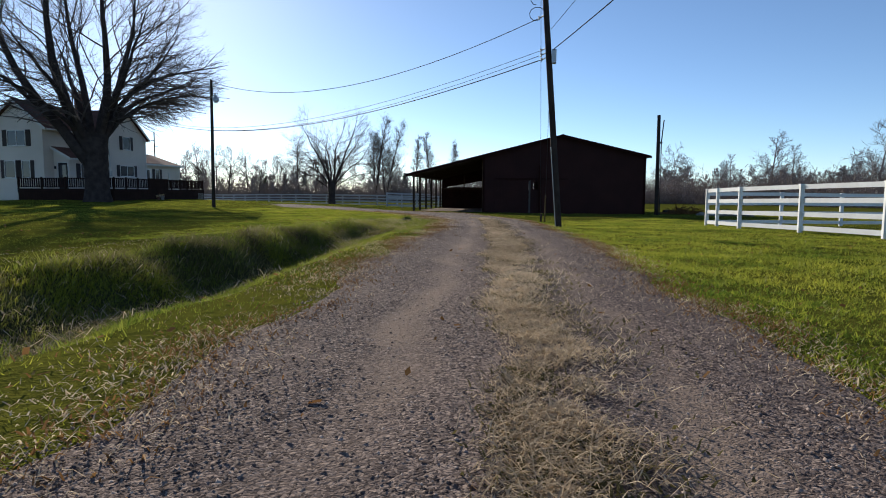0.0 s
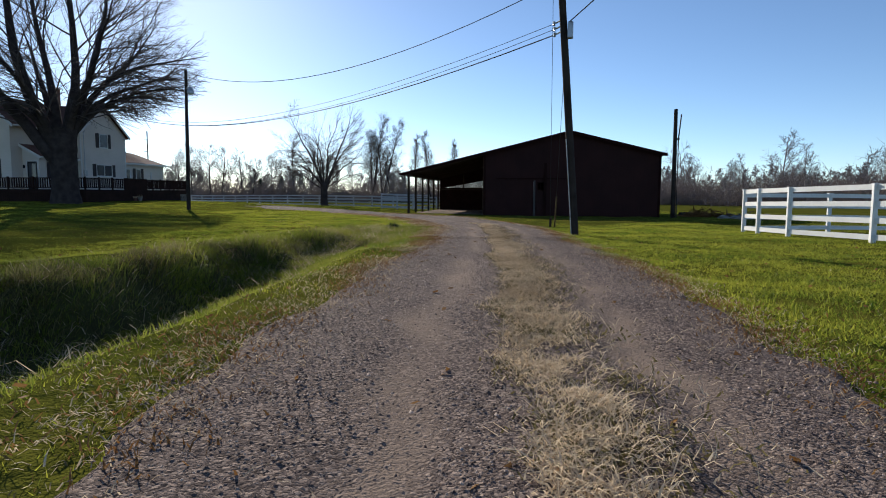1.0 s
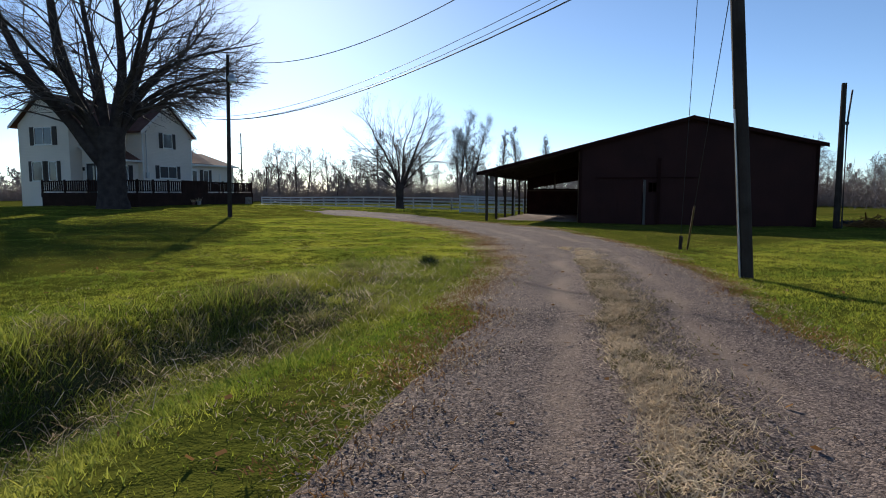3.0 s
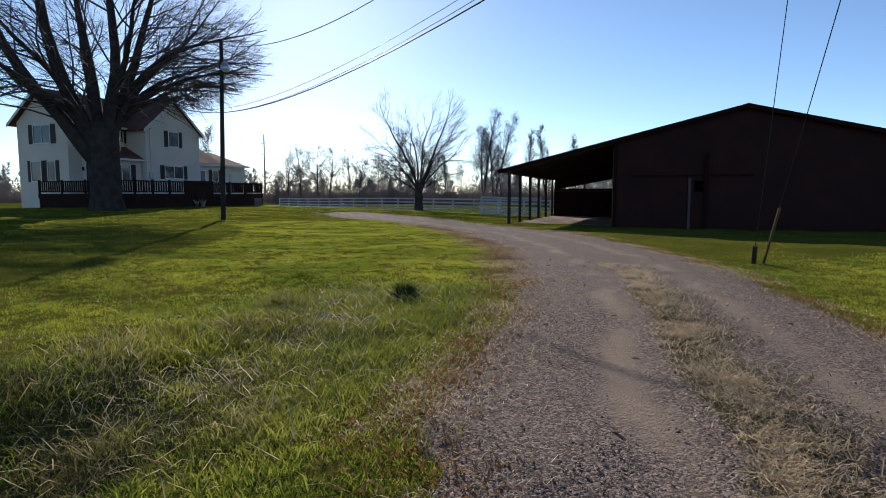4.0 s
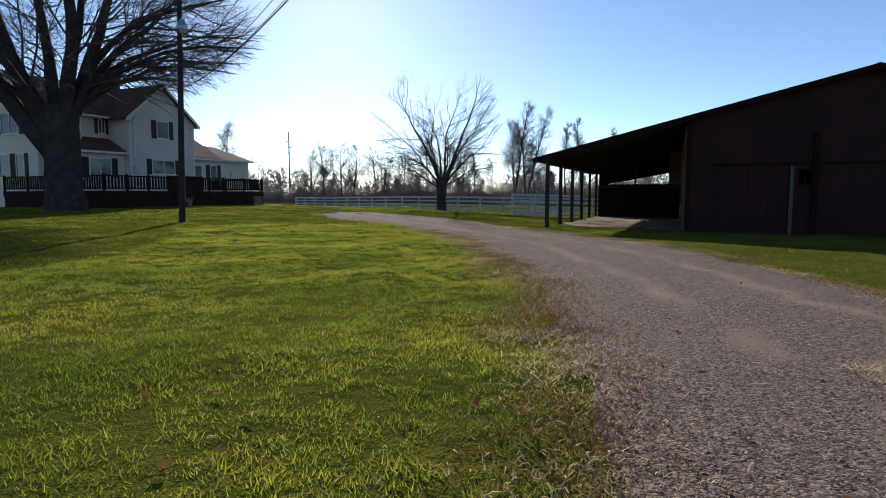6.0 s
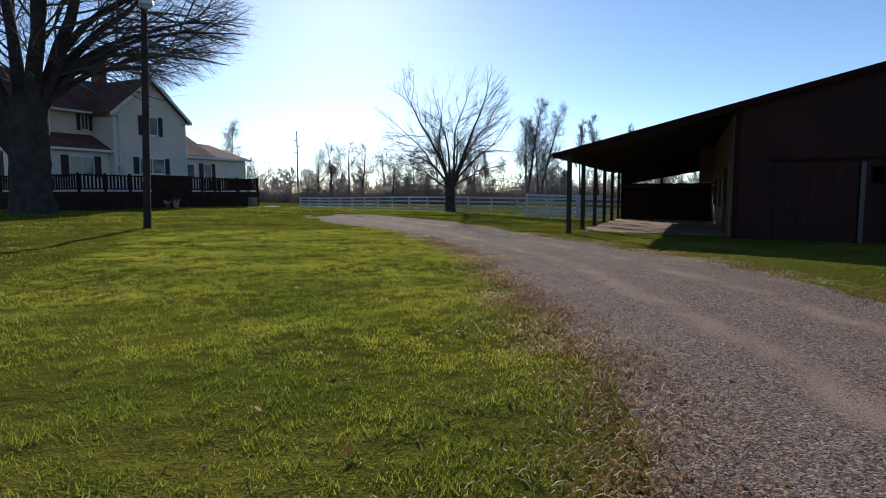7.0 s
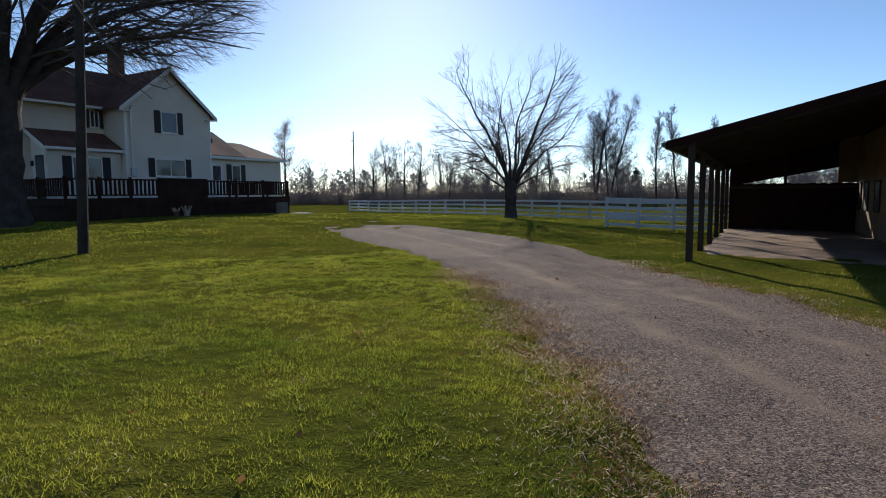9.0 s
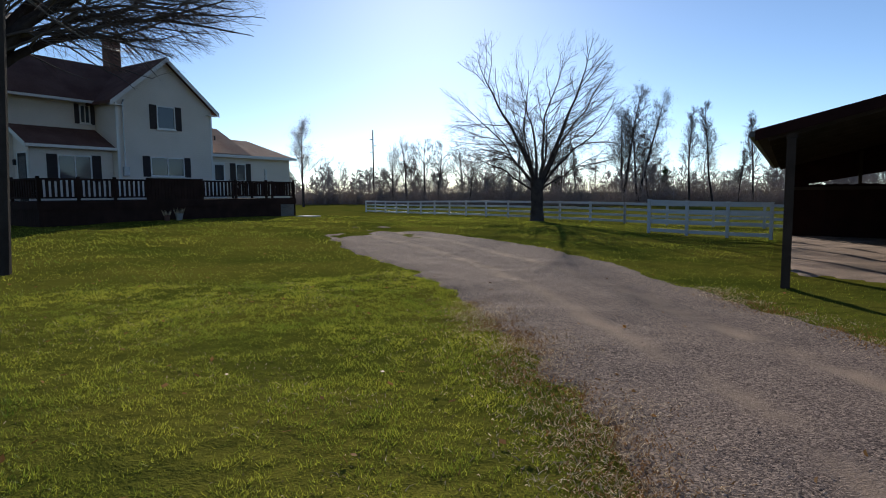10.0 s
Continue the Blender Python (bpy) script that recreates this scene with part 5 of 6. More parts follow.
for deg, dist, h, r, seed, stems, n in ((15.9, 92, 16.2, 0.26, 3, 2, 1300), (14.6, 90, 15.4, 0.24, 6, 2, 1100), (13.6, 91, 9.5, 0.14, 8, 1, 250), (25.2, 100, 13.0, 0.18, 9, 1, 500)):
    field_tree(bearing(deg, dist), h, r, seed, "tall field tree still holding some dry dark foliage", 30, 38, 0.26, 0.24, stems, n, 0.18, TWIG, 0.3)
for deg, dist, h, r, seed in ((10.2, 78, 11.6, 0.15, 21), (8.3, 80, 12.2, 0.16, 22), (5.2, 84, 11.0, 0.15, 23), (6.3, 80, 6.5, 0.09, 24), (20.2, 96, 8.6, 0.12, 29)):
    field_tree(bearing(deg, dist), h, r, seed, "slender bare field tree with a feathery upright crown", 30, 26, 0.38, 0.2)
for deg, dist, h, r, seed in ((33.2, 105, 10.2, 0.2, 25), (36.2, 108, 10.4, 0.22, 26), (31.0, 112, 9.6, 0.2, 27), (27.8, 100, 8.6, 0.14, 28), (30.2, 96, 7.6, 0.14, 30), (37.6, 110, 9.2, 0.2, 31), (34.6, 104, 10.0, 0.2, 32), (23.4, 96, 10.5, 0.16, 33), (21.6, 98, 9.0, 0.15, 34)):
    field_tree(bearing(deg, dist), h, r, seed, "bare field tree with a wide twiggy crown", 24, 46, 0.2, 0.44)
field_tree(bearing(46, 96), 12.5, 0.22, 41, "tree with a few dry leaves beyond the house", 24, 34, 0.2, 0.32, 1, 700, 0.22, DRYLEAF, 0.12)

# Far woods: a belt of bare trees, brush and a few evergreens all round the fields, and lower woods beyond.
PROTOS = [field_crown(np.random.default_rng(100 + k), 10, 0.16, (44, 52, 38, 48, 56, 42, 50, 36)[k], 0.18, 17, (0.42, 0.46, 0.36, 0.4, 0.5, 0.38, 0.44, 0.34)[k], [(10, 0.6, 42, 0.028), (6, 0.75, 40, 0.02)], 1, 1) for k in range(8)]
PROTOS = [(np.concatenate([a[0], b[0]]), np.concatenate([a[1], b[1] + len(a[0])])) for a, b, _ in PROTOS]
THIN = [field_crown(np.random.default_rng(200 + k), 10, 0.2, 50, 0.12, 11, 0.46, [(6, 0.6, 46, 0.16), (4, 0.7, 46, 0.13)], 1, 1) for k in range(5)]
THIN = [(np.concatenate([a[0], b[0]]), np.concatenate([a[1], b[1] + len(a[0])])) for a, b, _ in THIN]
BELT = ((-190, 60), (-150, 88), (-115, 112), (-82, 122), (-48, 118), (-18, 124), (18, 118), (46, 96), (66, 64), (84, 26), (92, -30), (80, -80), (0, -100), (-110, -90), (-190, -20), (-190, 60))
rng = np.random.default_rng(77)


def plant(rng, protos, places, heights):
    """Joins copies of a few trees, each turned and scaled, into one mesh."""
    V, F, n0 = [], [], 0
    for (x, y), h in zip(places, heights):
        v, f = protos[int(rng.integers(0, len(protos)))]
        a = rng.random() * 6.28
        c, s = math.cos(a) * rng.uniform(0.85, 1.15), math.sin(a) * rng.uniform(0.85, 1.15)
        k = h / 10
        V.append(np.stack([k * (v[:, 0] * c - v[:, 1] * s) + x, k * (v[:, 0] * s + v[:, 1] * c) + y, v[:, 2] * k + gz(x, y) - 0.1], 1))
        F.append(f + n0)
        n0 += len(v)
    return np.concatenate(V), np.concatenate(F)


belt = along(np.asarray(BELT, float), 1000)
spots = belt[rng.integers(0, 1000, 560)] + rng.normal(0, 5, (560, 2))
spots = spots[(spots[:, 1] > 20) | (rng.random(len(spots)) < 0.25)]
tall = rng.uniform(0.45, 1.0, len(spots)) * np.where(spots[:, 0] > 5, 9.6, 8.4) * np.where(rng.random(len(spots)) < 0.3, 1.15, 0.8)
tagged(raw("far_woods", *plant(rng, PROTOS, spots, tall), HAZETWIG), "belt of bare trees round the fields, paled as by haze", "woods", kind="stuff")
ring = rng.uniform(-0.35, 3.5, 480)
out = rng.uniform(225, 330, 480)
spots = np.stack([-20 + out * np.cos(ring), 30 + out * np.sin(ring)], 1)
tagged(raw("distant_woods", *plant(rng, THIN, spots, rng.uniform(7.5, 13.0, 480)), HAZETWIG), "low distant line of bare woods past the fields", "woods", kind="stuff")
# Brush under the belt: thickets of thin crossing stems.
m = 7600
p = belt[rng.integers(0, 1000, m)] + rng.normal(0, 5, (m, 2))
p = p[p[:, 1] > 0]
m = len(p)
size = rng.normal(1.75, 0.5, m).clip(0.8, 3.0) * np.where(p[:, 0] > 5, 1.3, 1.0)
k = 84
c = np.repeat(np.stack([p[:, 0], p[:, 1], ground_z(p[:, 0], p[:, 1])], 1), k, 0)
sz = np.repeat(size, k)
n = len(c)
u = rng.random(n)
c = c + np.stack([rng.normal(0, 1, n) * sz * 0.8, rng.normal(0, 1, n) * sz * 0.8, u * sz * 1.5 * (0.6 + 0.6 * rng.random(n))], 1)
d = rng.normal(0, 1, (n, 3)) * (0.7, 0.7, 1.0) + (0, 0, 0.5)
d *= (rng.uniform(0.5, 1.3, n) * np.sqrt(sz) / np.linalg.norm(d, axis=1))[:, None]
s_ = np.cross(d, rng.normal(0, 1, (n, 3)))
s_ *= (rng.uniform(0.018, 0.042, n) / np.linalg.norm(s_, axis=1))[:, None]
v = np.stack([c - d * 0.5 - s_, c - d * 0.5 + s_, c + d * 0.5], 1).reshape(-1, 3)
tagged(raw("far_brush", v, np.arange(len(v)).reshape(-1, 3), HAZEBRUSH), "tangled dry brush below the far woods", "brush", kind="stuff")
# Evergreens in the belt.
cs = []
for x, y, h in ((-62, 143, 5.5), (-58, 146, 6.5), (-52, 144, 5), (-30, 140, 6), (-70, 148, 5), (14, 140, 5), (-150, 140, 6)):
    for k in range(150):
        s = rng.random()
        a, q = rng.random() * 6.28, (1 - s) * h * 0.3 * math.sqrt(rng.random())
        cs.append((x + q * math.cos(a), y + q * math.sin(a), s * h - 0.3))
t = tufts(rng, np.array(cs), 7, 0.25, 0.5, "evergreens", EVERGREEN, None)
tagged(t, "dark evergreens among the bare woods", "evergreens", kind="stuff")


# ---- grass, weeds, straw and stones ----
def blades(rng, x, y, h, w, lean, name, mat, label, category, lift=0.0, simple=False):
    """Single narrow bent blades standing on the ground."""
    n = len(x)
    z = ground_z(x, y) + lift
    yaw = rng.random(n) * 6.283
    ly = rng.random(n) * 6.283
    base = np.stack([x, y, z - 0.01], 1)
    s = np.stack([np.cos(yaw) * w, np.sin(yaw) * w, 0 * w], 1)
    l = np.stack([np.cos(ly) * lean * h, np.sin(ly) * lean * h, 0 * h], 1)
    mid = base + l * 0.35 + np.stack([0 * h, 0 * h, h * 0.6], 1)
    tip = base + l + np.stack([0 * h, 0 * h, h * (1 - 0.25 * np.minimum(lean, 1.5))], 1)
    if simple:
        v = np.stack([base - s, base + s, tip], 1).reshape(-1, 3)
        f = np.arange(n * 3).reshape(-1, 3)
    else:
        v = np.stack([base - s, base + s, mid + s * 0.7, mid - s * 0.7, tip], 1).reshape(-1, 3)
        k = np.arange(n)[:, None] * 5
        f = np.concatenate([k + [0, 1, 2], k + [0, 2, 3], k + [3, 2, 4]])
    return tagged(raw(name, v, f, mat), label, category, kind="stuff")


PATH_XY = rounded([(2.5, -3), (2.2, 2), (1.6, 8), (0.7, 13), (-1.0, 19), (-2.7, 23.3), (-4.6, 27.5), (-6.3, 30.6), (-8.5, 33.6), (-12, 38)], 2)


def near_path(rng, n, reach, bias):
    """Random places beside the drive's line, thicker near it."""
    q = along(PATH_XY, 400)[rng.integers(0, 400, n)]
    r = reach * rng.random(n) ** bias
    a = rng.random(n) * 6.283
    return q[:, 0] + r * np.cos(a), q[:, 1] + r * np.sin(a)


def in_ditch(x, y):
    """The bare dark hollow and its steep bank, with a wavering outline."""
    dx = x - ditch_x(y) - 0.12 * ripple(x, y, 0.9, 1.3) + 0.5 * (vnoise(x, y, 0.4, 33) - 0.5)
    return (dx > -0.85) & (dx < 0.32) & (y < 17 + vnoise(x, y, 0.5, 34))


rng = np.random.default_rng(9)
n = 760000
i = rng.integers(545, 850, n)
side = dl_all[i] - unit[i] * (7.5 * rng.random(n) ** 1.15 - 0.1)[:, None] + rng.normal(0, 0.15, (n, 2))
x, y = near_path(rng, 300000, 8.5, 0.78)
n = 240000
i = rng.integers(372, 640, n)
right = dr_all[i] + unit[i] * (11 * rng.random(n) ** 1.25)[:, None] + rng.normal(0, 0.15, (n, 2))
x, y = np.r_[x, side[:, 0], right[:, 0]], np.r_[y, side[:, 1], right[:, 1]]
ok = ~inside(DRIVE_POLY, x, y) & (y > -1) & (~in_ditch(x, y) | (rng.random(len(x)) < 0.15))
clump = np.clip(0.1 + 0.22 * vnoise(x, y, 0.8, 3) + 0.5 * vnoise(x, y, 0.2, 4) + 0.9 * (vnoise(x, y, 0.09, 5) - 0.5) + 0.12, 0, 1.3)
ok &= rng.random(len(x)) < 0.35 + 0.9 * clump
x, y, clump = x[ok], y[ok], clump[ok]
h = rng.uniform(0.016, 0.05, len(x)) * (0.25 + 1.15 * clump)
broad = 1 + 1.2 * smooth01(1.2, 5, x - 0.02 * y)
blades(rng, x, y, h * (0.6 + 0.4 * broad), rng.uniform(0.002, 0.0046, len(x)) * broad, rng.uniform(0.2, 1.3, len(x)), "lawn_grass", BLADE, "short green lawn grass beside the drive", "grass", simple=True)
x, y = near_path(rng, 540000, 40.0, 0.6)
tip = (dl_all[-1] + dr_all[-1]) / 2
worn = np.clip(1 - np.hypot(x - tip[0], y - tip[1]) / 7, 0, 1)
ok = (~inside(DRIVE_POLY, x, y) | (rng.random(len(x)) < 0.6 * worn)) & (y > 3) & (rng.random(len(x)) < np.clip(np.hypot(x + 4, y - 27) / 9, 0.25, 1)) & ~in_ditch(x, y) & ~((x > -6.9 - 0.044 * (y - 41)) & (x < 9.5) & (y > 42.6 + rng.normal(0, 0.9, len(x)))) & ~((x < -29) & (y > 39.9))
x, y = x[ok], y[ok]
far = np.clip(np.hypot(x + 1, np.maximum(np.abs(y - 15) - 15, 0)) / 20, 0.3, 1.6)
h = rng.uniform(0.03, 0.075, len(x)) * (0.45 + vnoise(x, y, 0.9, 6)) * (0.5 + 0.4 * np.minimum(far, 1.2))
blades(rng, x, y, h, rng.uniform(0.006, 0.0135, len(x)) * far, rng.uniform(0.3, 1.2, len(x)), "lawn_grass", BLADE, "mown green lawn out to the house", "grass", simple=True)
# Rank green grass down the near bank of the ditch.
n = 60000
yy = rng.uniform(-2, 19.8, n)
xx = ditch_x(yy) + rng.normal(0.62, 0.28, n)
clump = vnoise(xx, yy, 0.5, 7) + 0.6 * vnoise(xx, yy, 0.17, 8)
h = rng.uniform(0.03, 0.09, n) * (0.2 + 1.0 * clump)
ok = (xx < edge_x(LEFT_EDGE, yy) - 0.5) & (clump + rng.normal(0, 0.12, n) > 0.62)
blades(rng, xx[ok], yy[ok], h[ok], rng.uniform(0.002, 0.005, ok.sum()), rng.uniform(0.3, 1.3, ok.sum()), "ditch_grass", WEED, "long rank green grass on the ditch bank", "weeds")
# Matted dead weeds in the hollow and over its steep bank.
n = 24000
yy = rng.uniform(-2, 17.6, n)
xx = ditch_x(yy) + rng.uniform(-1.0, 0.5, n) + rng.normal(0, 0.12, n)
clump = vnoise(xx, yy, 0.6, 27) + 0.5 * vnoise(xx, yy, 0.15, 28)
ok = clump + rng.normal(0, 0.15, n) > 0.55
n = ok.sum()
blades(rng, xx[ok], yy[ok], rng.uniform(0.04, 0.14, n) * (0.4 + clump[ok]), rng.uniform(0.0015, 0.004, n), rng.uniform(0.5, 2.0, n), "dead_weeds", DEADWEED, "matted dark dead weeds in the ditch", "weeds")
# Green weeds scattered through the hollow.
n = 36000
yy = rng.uniform(-2, 18, n)
xx = ditch_x(yy) + np.where(rng.random(n) < 0.7, rng.uniform(-1.1, -0.4, n), rng.uniform(-0.4, 0.5, n))
clump = vnoise(xx, yy, 0.45, 47) + 0.5 * vnoise(xx, yy, 0.14, 48)
ok = clump + rng.normal(0, 0.1, n) > 0.62
n = ok.sum()
blades(rng, xx[ok], yy[ok], rng.uniform(0.04, 0.12, n) * clump[ok], rng.uniform(0.002, 0.005, n), rng.uniform(0.4, 1.6, n), "ditch_grass", WEED, "green weeds growing in the dark ditch", "weeds")
# Shaggy clumps standing in the hollow and on its lips, each leaning its own way.
def shaggy(rng, tx, ty, tall, wide_, m, mat, label, width=0.004, lean=(0.3, 1.9)):
    r = rng.normal(0, wide_, (2, m))
    h = tall * rng.uniform(0.3, 1.0, m) * np.exp(-(r[0] ** 2 + r[1] ** 2) / (5.5 * wide_ ** 2))
    return blades(rng, tx + r[0], ty + r[1] * 1.3, h, rng.uniform(0.4 * width, width, m), rng.uniform(*lean, m), "weed_clump", mat, label, "weeds")


for k in range(120):
    ty = rng.uniform(0.3, 18.6)
    tx = ditch_x(ty) + rng.choice((-1.0, -0.9, -0.75, -0.6, -0.45, -0.15, 0.45)) + rng.normal(0, 0.12)
    green = k % 2 == 0
    shaggy(rng, tx, ty, rng.uniform(0.12, 0.34), rng.uniform(0.1, 0.18), 190, WEED if green else LITWEED, "shaggy green weed clump in the ditch" if green else "shaggy brown dead weed clump in the ditch, coloured as if sunlit", 0.0045)
# Tussocks of dead brown weeds along the top of the steep bank.
for k in range(26):
    ty = 0.8 + 0.64 * k + 0.5 * rng.random()
    tx = ditch_x(ty) - rng.uniform(0.45, 0.85)
    th = (0.22 + 0.22 * smooth01(6, 12, ty) * (1 - smooth01(14.5, 17, ty))) * rng.uniform(0.6, 1.25)
    n = 420
    r = rng.normal(0, 0.2, (2, n))
    x, y = tx + r[0], ty + r[1] * 1.4
    blades(rng, x, y, float(th) * rng.uniform(0.3, 1.0, n) * np.exp(-(r[0] ** 2 + r[1] ** 2) * 6), rng.uniform(0.0015, 0.004, n), rng.uniform(0.2, 1.4, n), "grass_tussock", (WEED, DEADWEED, LITWEED)[k % 3], "shaggy tussock of half-dead weeds on the ditch bank", "weeds")
# Tufts at the ditch end; the needle-dark one paints a tuft's shaded face.
for tx, ty, th, rr_, k, mat in ((-1.88, 18.82, 0.3, 0.09, 900, EVERGREEN), (-1.95, 18.86, 0.34, 0.12, 220, WEED), (-1.5, 18.98, 0.2, 0.12, 260, WEED), (-2.6, 18.6, 0.2, 0.16, 260, WEED), (-2.0, 18.9, 0.17, 0.14, 240, WEED), (-2.9, 17.4, 0.2, 0.2, 300, WEED)):
    r = rng.normal(0, rr_, (2, k))
    x, y = tx + r[0], ty + r[1]
    blades(rng, x, y, th * rng.uniform(0.35, 1.0, k) * np.exp(-(r[0] ** 2 + r[1] ** 2) / (4 * rr_ ** 2)), rng.uniform(0.002, 0.007, k), rng.uniform(0.1, 0.8 if mat is EVERGREEN else 1.4, k), "weed_clump", mat, "small weed clump in the lawn, dark for its shaded face" if mat is EVERGREEN else "tuft of long green grass by the ditch", "weeds")
n = 34000
yy = rng.uniform(11.0, 19.7, n)
xx = ditch_x(yy) + rng.normal(0.05, 0.5, n)
hh = rng.uniform(0.04, 0.14, n) * (0.3 + 1.2 * vnoise(xx, yy, 0.3, 23))
blades(rng, xx, yy, hh, rng.uniform(0.002, 0.005, n), rng.uniform(0.4, 1.6, n), "ditch_grass", WEED, "long bent grass where the ditch ends", "weeds")
# Sunlit tufts that break the far rim of the ditch and hang over its hollows.
n = 52000
yy = rng.uniform(-1, 17.5, n)
xx = ditch_x(yy) + rng.normal(-0.78, 0.2, n) + 0.75 * (vnoise(yy, 0 * yy, 0.9, 81) - 0.42)
tuft = vnoise(xx, yy, 0.55, 82) + 0.5 * vnoise(xx, yy, 0.16, 83)
ok = tuft + rng.normal(0, 0.1, n) > 0.74
xx, yy, tuft = xx[ok], yy[ok], tuft[ok]
n = len(xx)
blades(rng, xx, yy, rng.uniform(0.05, 0.13, n) * (0.3 + 0.8 * tuft), rng.uniform(0.002, 0.0055, n), rng.uniform(0.3, 1.4, n), "ditch_grass", BLADE, "sunlit grass tufts hanging over the rim of the ditch", "grass")
# Broad bent leaves whose pale straw colour stands for glints of light.
n = 420
yy = rng.uniform(-1, 13.0, n)
xx = ditch_x(yy) + rng.normal(-0.35, 0.42, n)
ok = vnoise(xx, yy, 0.6, 84) > 0.5
blades(rng, xx[ok], yy[ok], rng.uniform(0.06, 0.13, ok.sum()), rng.uniform(0.003, 0.006, ok.sum()), rng.uniform(0.7, 2.0, ok.sum()), "dead_blades", STRAW, "broad bent leaves in the ditch, pale to stand for glints", "dry grass", 0.05)
# Long pale dead blades lying over the ditch.
n = 3200
yy = rng.uniform(0, 19.5, n)
xx = ditch_x(yy) + rng.normal(-0.1, 0.5, n)
blades(rng, xx, yy, rng.uniform(0.05, 0.14, n), rng.uniform(0.0018, 0.004, n), rng.uniform(1.2, 3.2, n), "dead_blades", STRAW, "pale dead grass blades lying over the ditch", "dry grass", 0.07)
# Straw: the strip between the tracks and the ragged margins.
n = 84000
i = (372 + 260 * rng.random(n) ** 1.3).astype(int)
u = rng.gamma(2.2, 0.095, n) - 0.03 - 0.0013 * (i - 372)
cen = (dl_all[i] + dr_all[i]) / 2
q = cen + unit[i] * u[:, None] + rng.normal(0, 0.06, (n, 2))
patchy = 0.6 * vnoise(q[:, 0], q[:, 1], 0.5, 40) + 0.7 * vnoise(q[:, 0], q[:, 1], 0.13, 41) + rng.normal(0, 0.13, n) > 0.55 + 0.25 * smooth01(9, 20, q[:, 1])
q = q[patchy & (q[:, 1] < 24)]
n = len(q)
blades(rng, q[:, 0], q[:, 1], rng.uniform(0.014, 0.045, n) * (0.4 + 1.2 * vnoise(q[:, 0], q[:, 1], 0.13, 41)), rng.uniform(0.0018, 0.0045, n), rng.uniform(1.0, 3.2, n), "dry_grass", STRAW, "trampled straw-coloured grass between the wheel tracks", "dry grass", 0.056)
n = 60000
i = (372 + 240 * rng.random(n) ** 1.3).astype(int)
q = (dl_all[i] + dr_all[i]) / 2 + unit[i] * (rng.gamma(2.2, 0.12, n) - 0.06 - 0.0013 * (i - 372))[:, None] + rng.normal(0, 0.06, (n, 2))
q = q[(vnoise(q[:, 0], q[:, 1], 0.4, 45) + rng.normal(0, 0.15, n) > 0.42) & (q[:, 1] < 24)]
n = len(q)
k = n // 4
blades(rng, q[:k, 0], q[:k, 1], rng.uniform(0.03, 0.075, k), rng.uniform(0.0014, 0.0028, k), rng.uniform(1.2, 3.0, k), "dry_grass", STRAW, "long pale straw stems lying between the wheel tracks", "dry grass", 0.06)
blades(rng, q[k:, 0], q[k:, 1], rng.uniform(0.012, 0.04, n - k), rng.uniform(0.003, 0.007, n - k), rng.uniform(0.8, 2.6, n - k), "dead_litter", DEADWEED, "dark brown thatch under the straw of the drive", "litter", 0.05)
n = 52000
i = (372 + 440 * rng.random(n)).astype(int)
side = rng.random(n) < 0.55
e = np.where(side[:, None], dl_all[i], dr_all[i])
q = e + unit[i] * (np.where(side, -1, 1) * rng.normal(0.0, 0.26, n))[:, None] + rng.normal(0, 0.1, (n, 2))
ok = vnoise(q[:, 0], q[:, 1], 0.7, 42) + 0.5 * vnoise(q[:, 0], q[:, 1], 0.2, 43) + rng.normal(0, 0.15, n) > 0.62
q = q[ok]
n = len(q)
blades(rng, q[:, 0], q[:, 1], rng.uniform(0.012, 0.04, n), rng.uniform(0.0015, 0.004, n), rng.uniform(0.9, 3.2, n), "dry_grass", STRAW, "dead straw along the edges of the drive", "dry grass", 0.045)
# Rusty litter at both edges.
n = 44000
i = (372 + 438 * rng.random(n)).astype(int)
side = rng.random(n) < 0.55
q = np.where(side[:, None], dl_all[i], dr_all[i]) + unit[i] * (np.where(side, 1, -1) * rng.normal(0.0, 0.2, n))[:, None] + rng.normal(0, 0.1, (n, 2))
q = q[vnoise(q[:, 0], q[:, 1], 0.6, 20) + 0.5 * vnoise(q[:, 0], q[:, 1], 0.18, 44) + rng.normal(0, 0.15, n) > 0.68]
n = len(q)
blades(rng, q[:, 0], q[:, 1], rng.uniform(0.015, 0.045, n), rng.uniform(0.002, 0.006, n), rng.uniform(0.6, 2.2, n), "dead_litter", DRYLEAF, "rust-brown dead leaves and stems along the drive", "litter", 0.045)
# The broad margin of dead leaves and straw along the inside of the bend.
for n, mat, name, label, category in ((34000, DRYLEAF, "dead_litter", "broad brown margin of dead leaves along the bend", "litter"), (24000, STRAW, "dry_grass", "dry pale straw mixed into the margin of the bend", "dry grass")):
    i = (570 + 250 * rng.random(n)).astype(int)
    q = dl_all[i] + unit[i] * rng.normal(0.05, 0.27, n)[:, None] + rng.normal(0, 0.1, (n, 2))
    q = q[vnoise(q[:, 0], q[:, 1], 0.5, 60) + 0.6 * vnoise(q[:, 0], q[:, 1], 0.15, 61) + rng.normal(0, 0.15, n) > 0.66]
    n = len(q)
    blades(rng, q[:, 0], q[:, 1], rng.uniform(0.01, 0.032, n), rng.uniform(0.0016, 0.005, n), rng.uniform(0.8, 2.6, n), name, mat, label, category, 0.035)
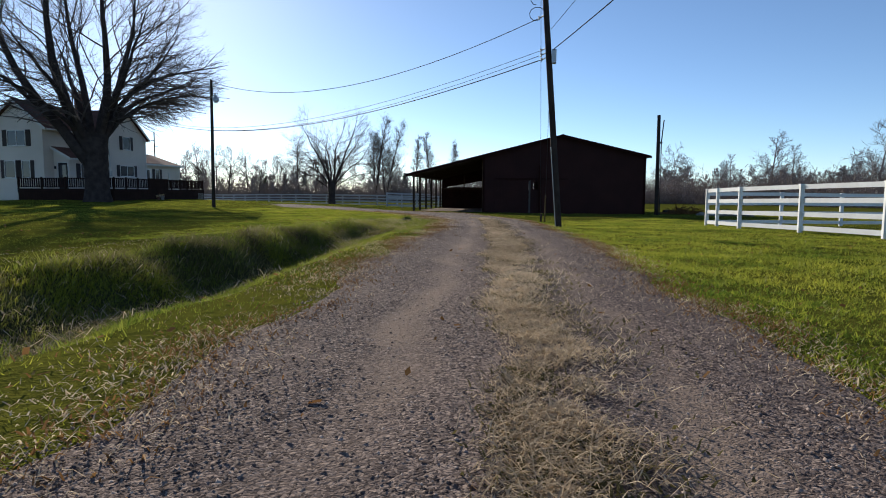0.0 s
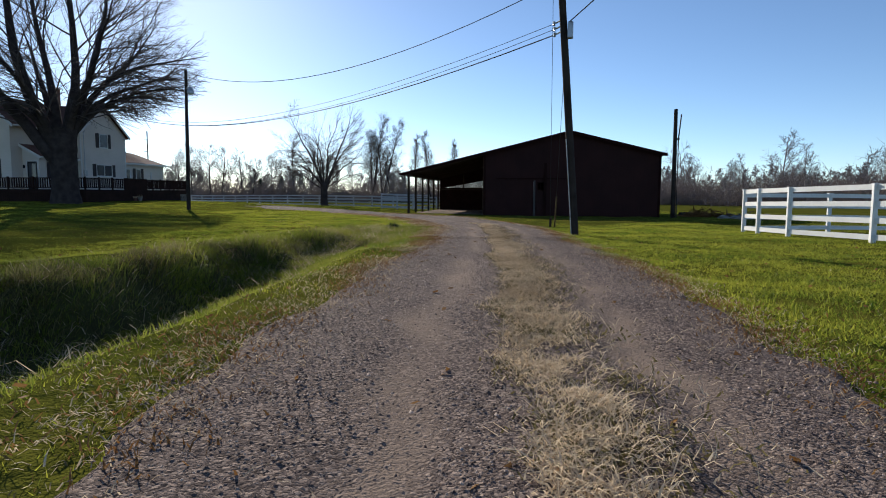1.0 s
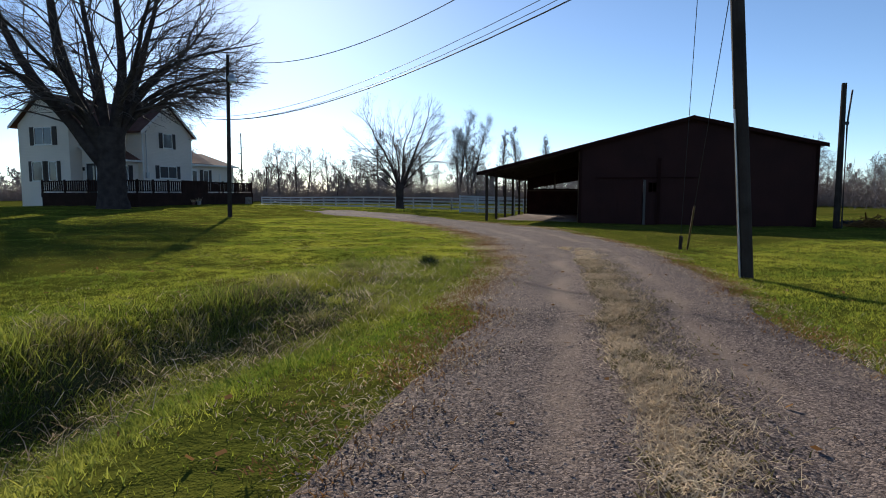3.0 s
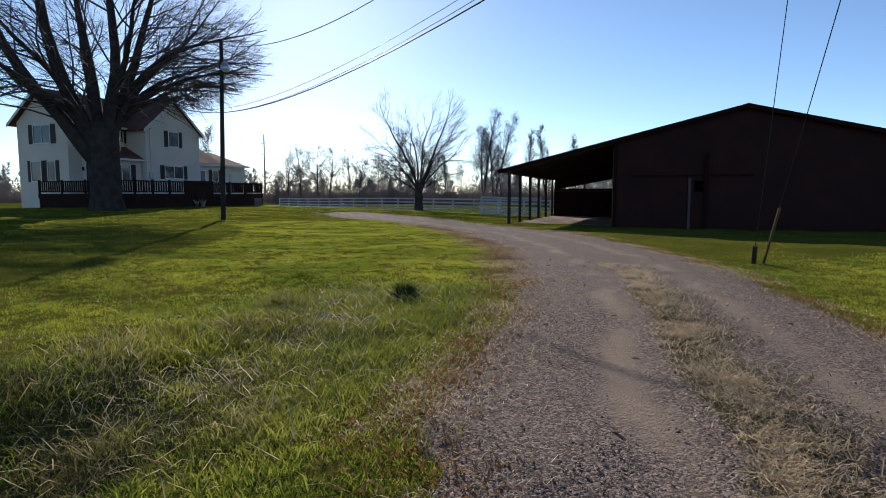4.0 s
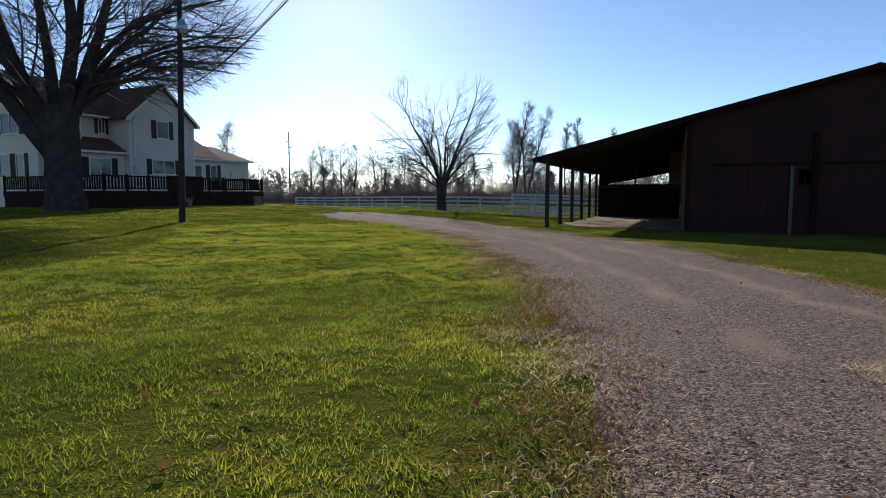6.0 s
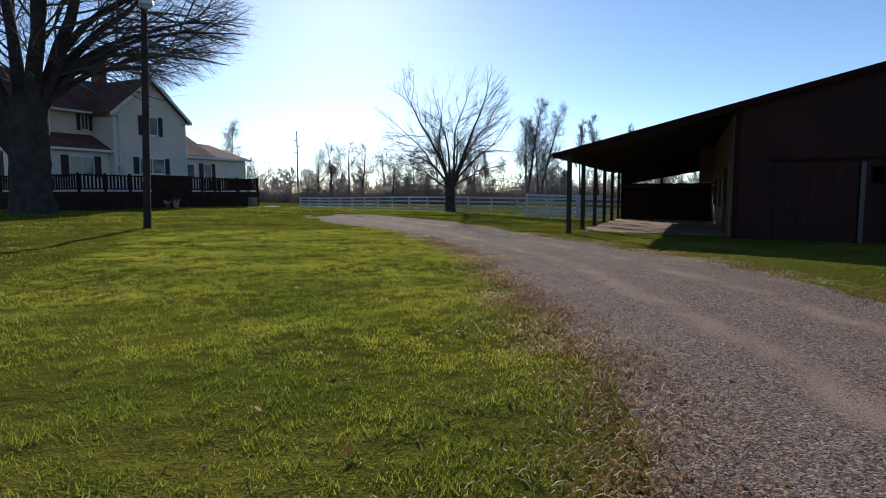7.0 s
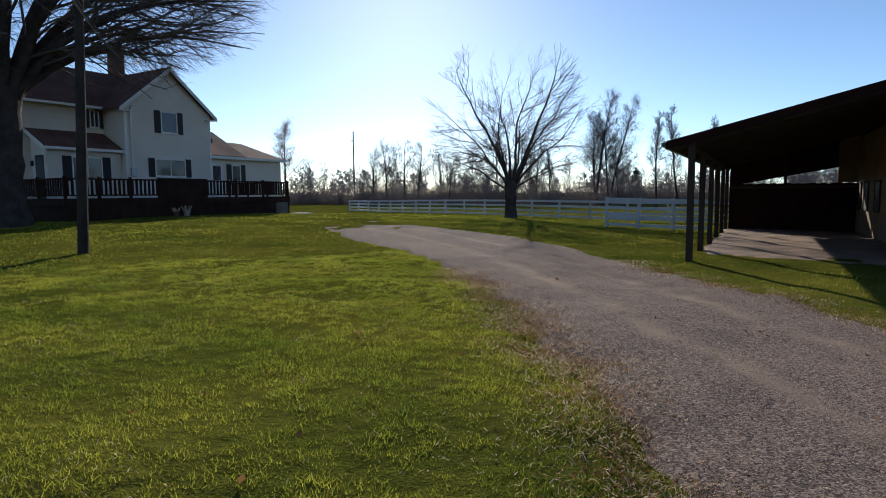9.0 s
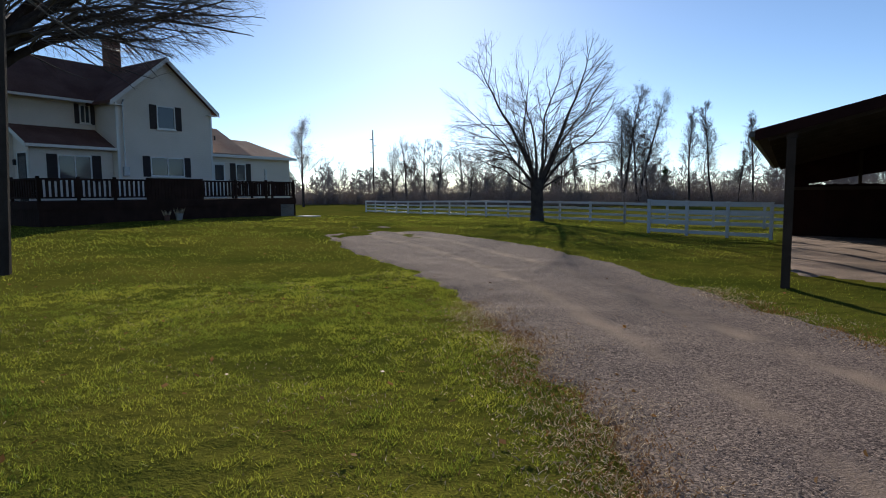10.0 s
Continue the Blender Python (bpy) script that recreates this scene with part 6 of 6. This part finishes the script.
# Pale thatch and brown bits between the blades of the lawn.
n = 46000
i = rng.integers(430, 850, n)
q = dl_all[i] - unit[i] * (6.5 * rng.random(n) ** 1.2)[:, None] + rng.normal(0, 0.15, (n, 2))
q = q[(vnoise(q[:, 0], q[:, 1], 0.6, 72) + 0.5 * vnoise(q[:, 0], q[:, 1], 0.15, 73) + rng.normal(0, 0.12, n) > 0.86) & ~in_ditch(q[:, 0], q[:, 1])]
n = len(q)
k = n // 2
blades(rng, q[:k, 0], q[:k, 1], rng.uniform(0.012, 0.035, k), rng.uniform(0.0015, 0.0035, k), rng.uniform(0.8, 2.6, k), "lawn_thatch", STRAW, "pale dead grass bits in the lawn", "dry grass", 0.012)
blades(rng, q[k:, 0], q[k:, 1], rng.uniform(0.01, 0.03, n - k), rng.uniform(0.003, 0.007, n - k), rng.uniform(0.8, 2.6, n - k), "lawn_thatch", DEADWEED, "brown dead bits in thin patches of the lawn", "litter", 0.012)
# Fallen leaves on the lawn.
x, y = near_path(rng, 1500, 12, 0.8)
n = len(x)
a, b = rng.normal(0, 1, (2, n, 3)) * (1, 1, 0.35)
c = np.stack([x, y, ground_z(x, y) + 0.035], 1)
a *= (0.028 / np.linalg.norm(a, axis=1))[:, None]
b *= (0.022 / np.linalg.norm(b, axis=1))[:, None]
v = np.stack([c - a, c + b, c + a, c - b], 1).reshape(-1, 3)
tagged(raw("fallen_leaves", v, np.arange(len(v)).reshape(-1, 4), DRYLEAF), "scattered brown fallen leaves", "leaves", kind="stuff")
# Loose stones on the drive.
n = 110000
i = np.where(rng.random(n) < 0.6, 372 + 190 * rng.random(n), 372 + 460 * rng.random(n)).astype(int)
u = rng.random(n)
q = dl_all[i] * (1 - u[:, None]) + dr_all[i] * u[:, None] + rng.normal(0, 0.05, (n, 2))
offm = (u - 0.5) * wide[i, 0]
ok = (np.abs(np.abs(offm) - 0.72) > 0.2) | (rng.random(n) < 0.2) | (wide[i, 0] > 4.2)
ok &= vnoise(q[:, 0], q[:, 1], 0.5, 71) + rng.normal(0, 0.2, n) > 0.3
q = q[ok]
n = len(q)
sz = np.minimum(rng.gamma(2.0, 0.0016, n) + 0.003, 0.013)
octa = np.array([(1, 0, -0.3), (-1, 0, -0.3), (0, 1, -0.3), (0, -1, -0.3), (0.35, 0.2, 0.8), (-0.35, -0.2, 0.9)], float)
tri = np.array([(0, 2, 4), (2, 1, 4), (1, 5, 4), (1, 3, 5), (3, 0, 5), (0, 4, 5)])
rot = rng.random(n) * 6.283
jit = octa[None] * rng.uniform(0.65, 1.25, (n, 6, 1)) * sz[:, None, None] * (1, 0.8, 0.6)
cx, sx = np.cos(rot)[:, None], np.sin(rot)[:, None]
v = np.stack([jit[..., 0] * cx - jit[..., 1] * sx + q[:, :1], jit[..., 0] * sx + jit[..., 1] * cx + q[:, 1:], jit[..., 2] + (ground_z(q[:, 0], q[:, 1]) + 0.042 + sz * 0.2)[:, None]], -1).reshape(-1, 3)
f = (np.arange(n)[:, None, None] * 6 + tri[None]).reshape(-1, 3)
tagged(raw("loose_gravel", v, f, STONE), "loose crushed stones on the drive", "gravel", kind="stuff")
